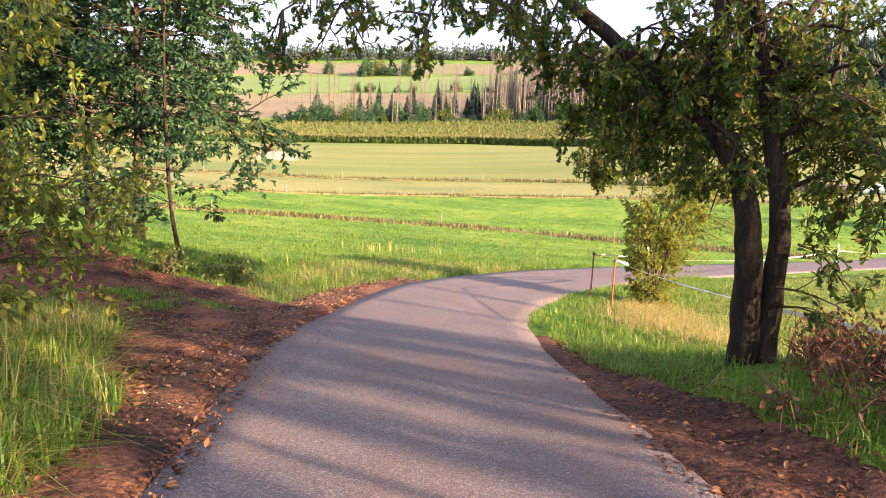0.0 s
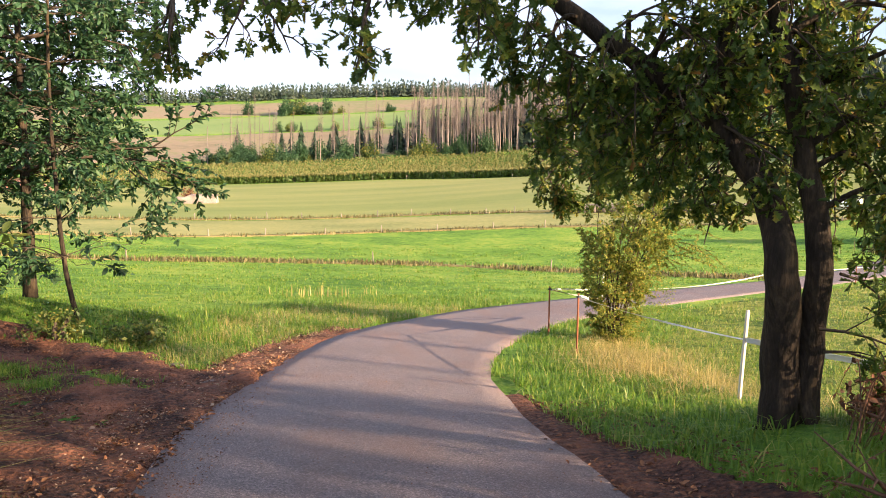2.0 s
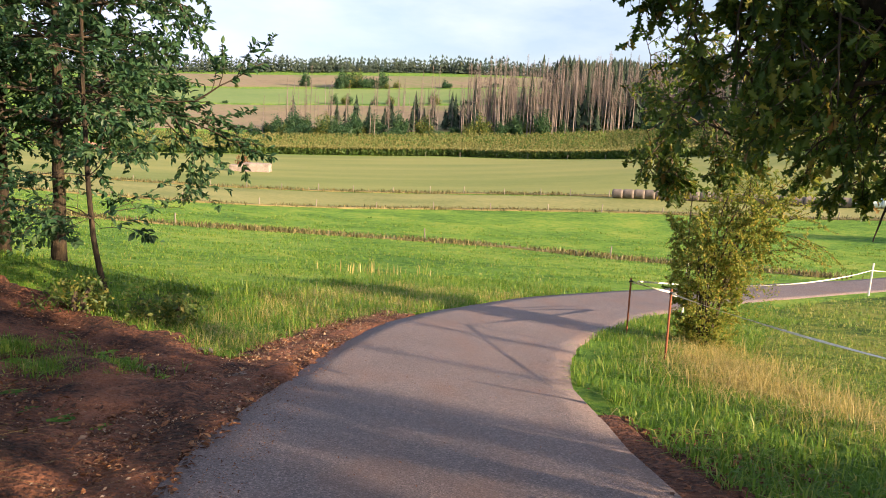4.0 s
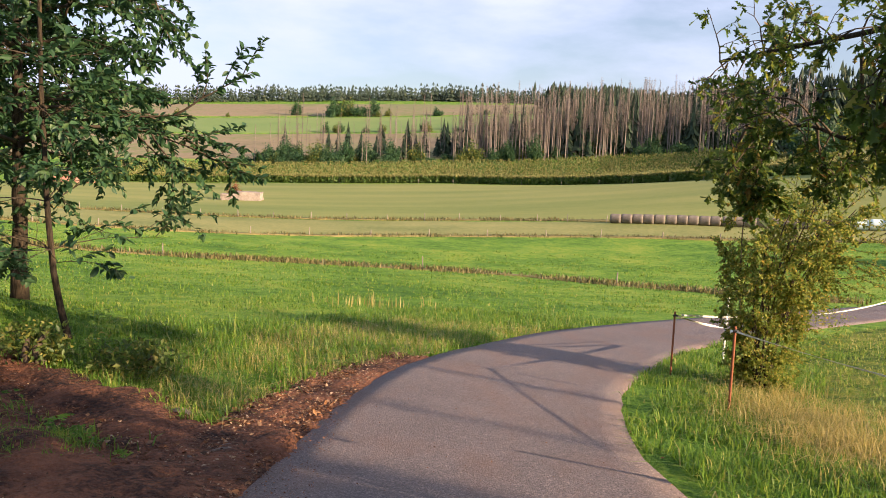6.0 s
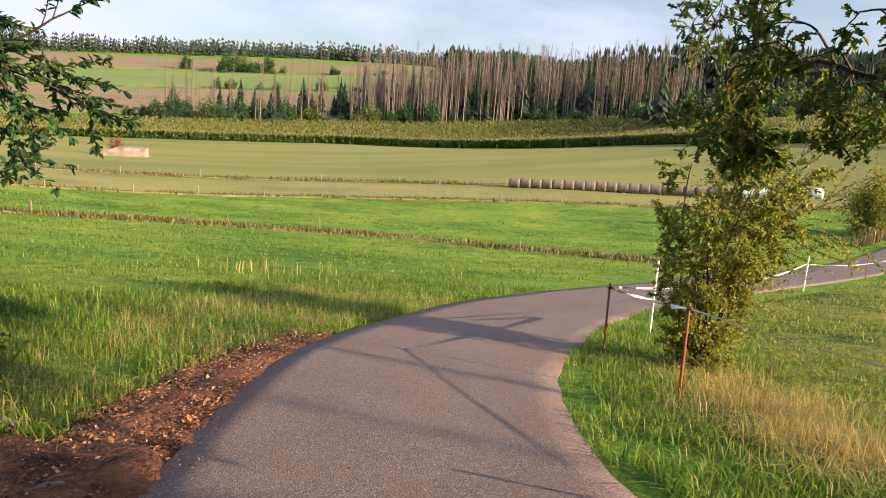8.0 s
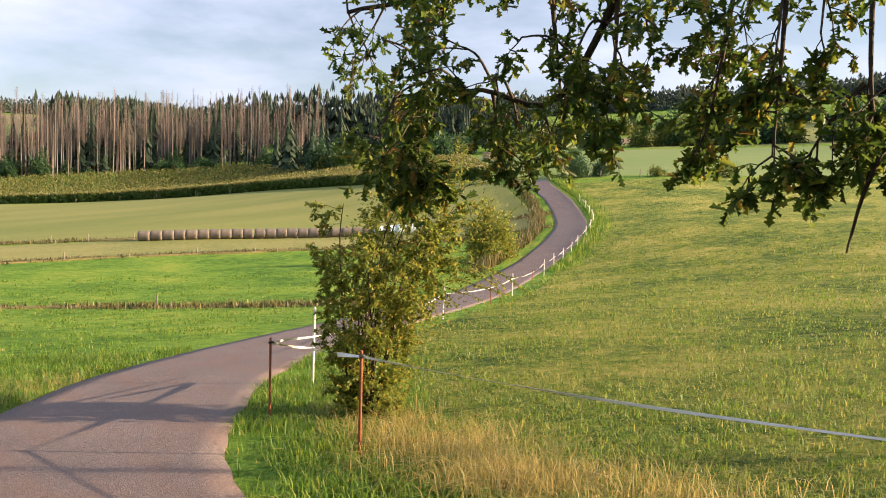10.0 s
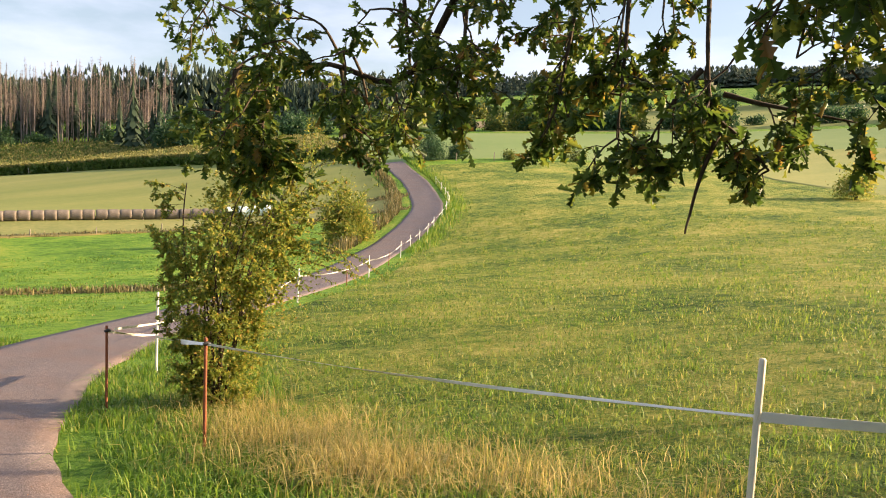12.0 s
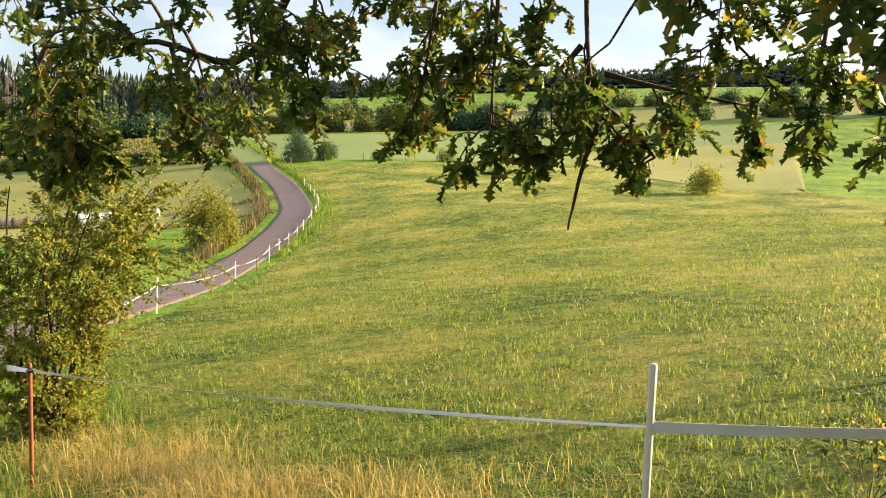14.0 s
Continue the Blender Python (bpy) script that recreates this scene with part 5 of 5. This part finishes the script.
def grow_grass():
    # verge on the meadow side, between lane and field
    x, y = strew(190000, -9, 5, 11, 26, 101, 0.9)
    d, b = bare(x, y)
    k = ~b & (d < 0) & (d > -5.5)
    x, y, d = x[k], y[k], d[k]
    g = np.random.default_rng(5)
    blades("verge_grass", x, y, g.uniform(0.05, 0.2, len(x)) * np.where(g.random(len(x)) < 0.12, 1.6, 1.0), M_GRASS, "long uneven grass on the lane's verge", 102, 0.007, 1.15)
    x, y = strew(90000, -8, 3, 12, 22, 103, 0.8)
    d, b = bare(x, y)
    k = ~b & (d < 0) & (d > -4.2)
    k &= g.random(len(x)) < 0.6
    blades("dry_verge_grass", x[k], y[k], g.uniform(0.10, 0.27, k.sum()), M_DRYGRASS, "dry seeding grass on the verge", 104, 0.0022, 1.6)
    # bank at the start
    x, y = strew(110000, -7, -1.8, -1, 10, 105, 0.9)
    d, b = bare(x, y)
    k = ~b
    blades("bank_grass", x[k], y[k], g.uniform(0.12, 0.42, k.sum()), M_GRASS, "lush long grass on the bank", 106, 0.006, 1.0)
    x, y = strew(52000, -6.5, -1.9, 1, 9, 126, 1.1)
    d, b = bare(x, y)
    k = ~b & (g.random(len(x)) < np.interp(x, [-5, -2], [1.0, 0.25]))
    blades("dry_bank_grass", x[k], y[k], g.uniform(0.15, 0.5, k.sum()), M_DRYGRASS, "dry golden grass arching over the bank", 127, 0.0035, 1.3)
    # tufts left standing on the track
    for i, (tx, ty) in enumerate(((-3.6, 11.3), (-4.7, 12.1), (-3.7, 11.2), (-4.6, 12.1), (-4.9, 14.5))):
        n = 1300
        x, y = tx + g.normal(0, 0.26, n), ty + g.normal(0, 0.18, n)
        blades("track_tuft", x, y, g.uniform(0.05, 0.17, n), M_GRASS, "tuft of grass left standing on the dirt track", 140 + i, 0.006, 0.8)
    # verge inside the bend
    x, y = strew(200000, 1.2, 8, 2, 24, 107, 0.8)
    d, b = bare(x, y)
    k = ~b & (d > 0) & (d < 3.9)
    blades("bend_grass", x[k], y[k], g.uniform(0.05, 0.2, k.sum()), M_GRASS, "green grass inside the bend", 108, 0.006, 1.1)
    # straw-coloured swathe along the fence, thickest between bush and post
    n = 15000
    u = g.random(n)
    x = np.interp(u, [0, 0.3, 0.7, 1], [4.3, 3.6, 3.7, 4.4]) + g.normal(0, 0.42, n)
    y = np.interp(u, [0, 0.3, 0.7, 1], [9.4, 11.6, 13.6, 15.6]) + g.normal(0, 0.5, n)
    c = np.array([noise.noise(Vector((a * 1.3, b * 1.3, 8.0))) for a, b in zip(x, y)])
    d, b = bare(x, y)
    k = ~b & (d > 1.9) & (g.random(n) < np.clip(0.6 + 1.6 * c, 0.05, 1) * np.interp(y, [8.5, 11.5, 12.5], [0.2, 0.5, 1.0]))
    blades("tall_dry_grass", x[k], y[k], g.uniform(0.10, 0.36, k.sum()), M_DRYGRASS, "tall straw-coloured grass along the fence", 110, 0.0032, 1.5)
    # pasture and meadow: small fans of blades, closer together near the lane
    def tufts(nm, mt, n, r0, r1, a0, a1, inside, sd, h0, h1, patch, label):
        r, az = r0 * (r1 / r0) ** g.random(n), np.radians(g.uniform(a0, a1, n))
        x, y = r * np.sin(az), 8 + r * np.cos(az)
        d, b = bare(x, y)
        c = np.array([noise.noise(Vector((a * patch, e * patch, float(sd)))) + 0.6 * noise.noise(Vector((a * 2.1, e * 2.1, float(sd)))) for a, e in zip(x, y)])
        k = ~b & inside(x, y, d) & (g.random(n) < np.clip(0.6 + 1.3 * c, 0.08, 1))
        x, y, r = x[k], y[k], r[k]
        per = 10
        size, rr = np.repeat(g.uniform(0.6, 1.5, len(x)), per), np.repeat(r, per)
        sx, sy = g.normal(0, 0.07, (2, len(rr))) * size * (1 + rr / 30)
        blades(nm, np.repeat(x, per) + sx, np.repeat(y, per) + sy, g.uniform(h0, h1, len(rr)) * size * (1 + rr / 60), mt, label, sd + 1, 0.0022 * (1 + rr / 6), 1.1)

    east = lambda x, y, d: (d > 2.4) & (x > 3.0)
    west = lambda x, y, d: d < -3.0
    tufts("pasture_tuft", M_PASTBLADE, 42000, 3.4, 75, 8, 108, east, 113, 0.035, 0.10, 0.3, "uneven green and yellowed tufts over the grazed pasture")
    tufts("green_pasture_tuft", M_GRASS, 16000, 3.4, 70, 8, 108, east, 118, 0.04, 0.11, 0.4, "fresh green tufts over the grazed pasture")
    tufts("meadow_tuft", M_GRASS, 26000, 6, 60, -75, 45, west, 115, 0.03, 0.075, 0.4, "bright green meadow grass in small tufts")
    # pale seed heads standing over the meadow
    x, y = -1.9 + g.normal(0, 0.8, 60), 25.9 + g.normal(0, 0.5, 60)
    blades("meadow_stalks", x, y, g.uniform(0.2, 0.42, 60), M_DRYGRASS, "pale seed stalks standing over the meadow", 119, 0.012, 0.15)
    # rough strips by ditch and fences
    for nm, line, w, n, hh, sd in (("ditch_grass", [(-45, 44), (-18, 47.5), (-8, 50.6), (3, 50.3), (10, 45.8), (14, 42.6), (18, 39.5)], 0.6, 9000, 0.6, 121), ("fence_grass", LINE2, 0.5, 9000, 0.7, 122), ("hedge_grass", FENCE, 0.6, 12000, 0.9, 123)):
        q = smooth_line(line, 0.5)
        i = g.integers(0, len(q), n)
        keep = np.array([noise.noise(Vector((a[0] * 0.25, a[1] * 0.25, 0))) for a in q[i]]) + g.normal(0.25, 0.25, n) > 0
        p = q[i][keep] + g.normal(0, w, (keep.sum(), 2))
        blades(nm, p[:, 0], p[:, 1], g.uniform(0.3, 1.0, len(p)) * hh * 0.6, M_ROUGHBLADE, "tufts of rough dry grass along a field boundary", sd, 0.03)
    q = smooth_line(ROAD[(ROAD[:, 1] > 50) & (ROAD[:, 1] < 150)], 1.0)
    s = sides_of(q)
    i = g.integers(0, len(q), 7000)
    p = q[i] - s[i] * (2.6 + np.abs(g.normal(0, 0.7, 7000)))[:, None]
    blades("roadside_weeds", p[:, 0], p[:, 1], g.uniform(0.2, 1.0, 7000), M_ROUGHBLADE, "tall brown weeds along the far lane", 124, 0.03)
    p = q[i] + s[i] * (2.0 + np.abs(g.normal(0, 0.8, 7000)))[:, None]
    blades("roadside_grass", p[:, 0], p[:, 1], g.uniform(0.2, 0.6, 7000), M_GRASS, "grass along the far lane", 125, 0.03)


grow_grass()


# ---- fallen leaves and chips ----
def litter():
    g = np.random.default_rng(131)
    x, y = np.concatenate([g.uniform(-9, -1.3, 80000), g.uniform(1.4, 3.4, 9000), g.uniform(-1.3, 1.5, 800)]), np.concatenate([g.uniform(1, 17, 80000), g.uniform(1.5, 10, 9000), g.uniform(3, 17, 800)])
    d = off_line(x, y, ROAD)
    tr = np.abs(off_line(x, y, TRACK))
    k = ((d < -1.5) & (d > -2.4) & (g.random(len(x)) < 0.9)) | ((tr < 1.6) & (d < -1.5) & (g.random(len(x)) < 0.35)) | ((d > 1.5) & (d < 2.7) & (g.random(len(x)) < 0.7)) | (np.abs(d) < 1.5)
    x, y, d = x[k], y[k], d[k]
    z = gz(x, y) + np.where(np.abs(d) < 1.6, 0.042, 0.032)
    way = np.column_stack([g.normal(0, 1, (len(x), 2)), g.normal(0, 0.25, len(x))])
    tagged(link_mesh("leaf_litter", leaf_mesh("leaf_litter", np.column_stack([x, y, z]), way, np.where(np.abs(d) < 1.45, 0.3, 1.0) * g.uniform(0.02, 0.075, len(x)) * np.where(g.random(len(x)) < 0.5, 0.6, 1.0), "oval", g, 0.4), M_LITTER), "brown fallen leaves and bark chips on the ground", "leaf litter", kind="stuff")

    # pale chips of chopped wood beside the lane
    x, y = g.uniform(-7, -0.3, 110000), g.uniform(2, 17.4, 110000)
    d = off_line(x, y, ROAD)
    tr = np.abs(off_line(x, y, TRACK))
    k = ((d < -1.5) & (d > -2.3) & (g.random(len(x)) < np.interp(y, [6, 11, 14], [0.1, 0.5, 0.8]))) | ((tr < 1.5) & (d < -1.5) & (g.random(len(x)) < 0.14))
    x, y = x[k], y[k]
    way = np.column_stack([g.normal(0, 1, (len(x), 2)), g.normal(0, 0.3, len(x))])
    tagged(link_mesh("wood_chips", leaf_mesh("wood_chips", np.column_stack([x, y, gz(x, y) + 0.04 + g.uniform(0, 0.03, len(x))]), way, g.uniform(0.010, 0.032, len(x)) * np.where(g.random(len(x)) < 0.04, 2.4, 1.0), "card", g, 0.6), M_CHIP), "pale chips of chopped wood along the lane's edge", "wood chips", kind="stuff")


litter()


# ---- curled bark pieces on the track ----
def bark_piece(x, y, size, turn):
    bm = bmesh.new()
    rows = []
    for i in range(7):
        u = i / 6 - 0.5
        w = 0.32 * (1 - 1.6 * abs(u) ** 2.5)
        rows.append([bm.verts.new((u * size, s * w * size * 0.45, size * (0.12 * math.cos(u * 3) + 0.10 * (1 - s * s)))) for s in (-1, -0.5, 0, 0.5, 1)])
    for a, e in zip(rows, rows[1:]):
        for k in range(4):
            bm.faces.new((a[k], a[k + 1], e[k + 1], e[k]))
    geo = bmesh.ops.solidify(bm, geom=bm.faces[:], thickness=0.008)
    me = bpy.data.meshes.new("bark_piece")
    bm.to_mesh(me)
    bm.free()
    o = tagged(link_mesh("bark_piece", me, M_DEADWOOD), "pale curled piece of bark on the dirt track", "bark", "bark pieces on the track")
    o.location, o.rotation_euler = (x, y, height(x, y) + 0.015), (0, 0, turn)


for (x, y), s, r in (((-2.1, 11.3), 0.24, 0.4), ((-2.8, 12.6), 0.26, 2.9), ((-1.4, 13.7), 0.16, 0.5), ((-2.9, 12.1), 0.14, 1.6), ((-2.1, 11.5), 0.15, 0.2), ((-2.3, 11.1), 0.12, 2.2), ((-3.6, 13.2), 0.13, 1.0)):
    bark_piece(x, y, s, r)


# ---- log pile beside the far lane ----
def log_pile(x, y, turn):
    o = thing("log_pile", (x, y, height(x, y)), "stack of pale peeled logs beside the far lane", "log pile")
    o.rotation_euler = (0, 0, turn)
    for row in range(4):
        for k in range(6 - row):
            r = 0.2
            t = Tubes()
            px, pz = (k - (5 - row) / 2) * r * 2.05, r + row * r * 1.78
            t.add([(px, -2.0, pz), (px, -1.96, pz), (px, 1.96, pz), (px, 2.0, pz)], [r * 0.9, r, r * 0.97, r * 0.85], 9)
            link_mesh("log", t.mesh("log"), M_CUTWOOD, o)


log_pile(*(112.9, 154.1), 0.7)


# ---- yellow-flowering weed at the fence ----
def weed(x, y, seed):
    t = Tree(seed)
    z = height(x, y)
    for k in range(6):
        a = k * 1.05
        t.spray((x, y, z), (0.35 * math.cos(a), 0.35 * math.sin(a), 1.0), 0.55, 0.005, 1, 0.06, 0.03, 0.1, 0.5, 4)
    o = t.finish("weed", (x, y, z), M_TWIG, M_SHRUB, "oval", "leggy yellow-flowering weed in the pasture grass", "plant")
    g = np.random.default_rng(seed)
    p = np.column_stack([g.normal(0, 0.10, 60), g.normal(0, 0.10, 60), g.uniform(0.38, 0.55, 60)])
    link_mesh("flower", leaf_mesh("flower", p, g.normal(0, 1, (60, 3)), g.uniform(0.02, 0.035, 60), "oval", g, 1.0), M_FLOWER, o, "small yellow flower heads")


weed(*(5.2, 8.8), 161)

# ---- trees and scrub dotted over the far slopes ----
for line, n in (([(-175, 398), (-50, 411), (40, 403)], 24), ([(-200, 486), (-60, 503), (60, 493)], 24)):
    for q in scatter_line(line, n, 5, 170 + n + len(line)):
        plant("far_tree", shrub_kinds[int(rng.integers(3))], float(q[0]), float(q[1]), rng.uniform(0, 6.28), rng.uniform(0.2, 0.75), "dark scrubby tree along a far field boundary", "tree", "hedgerows of the far slope")
for i in range(9):
    x, y = (-48.2, 507.5)
    x, y = x + rng.normal(0, 11), y + rng.normal(0, 5)
    plant("far_tree", shrub_kinds[int(rng.integers(3))], x, y, rng.uniform(0, 6.28), rng.uniform(1.0, 1.6), "dark round grove tree on the far slope", "tree", "grove on the far slope")
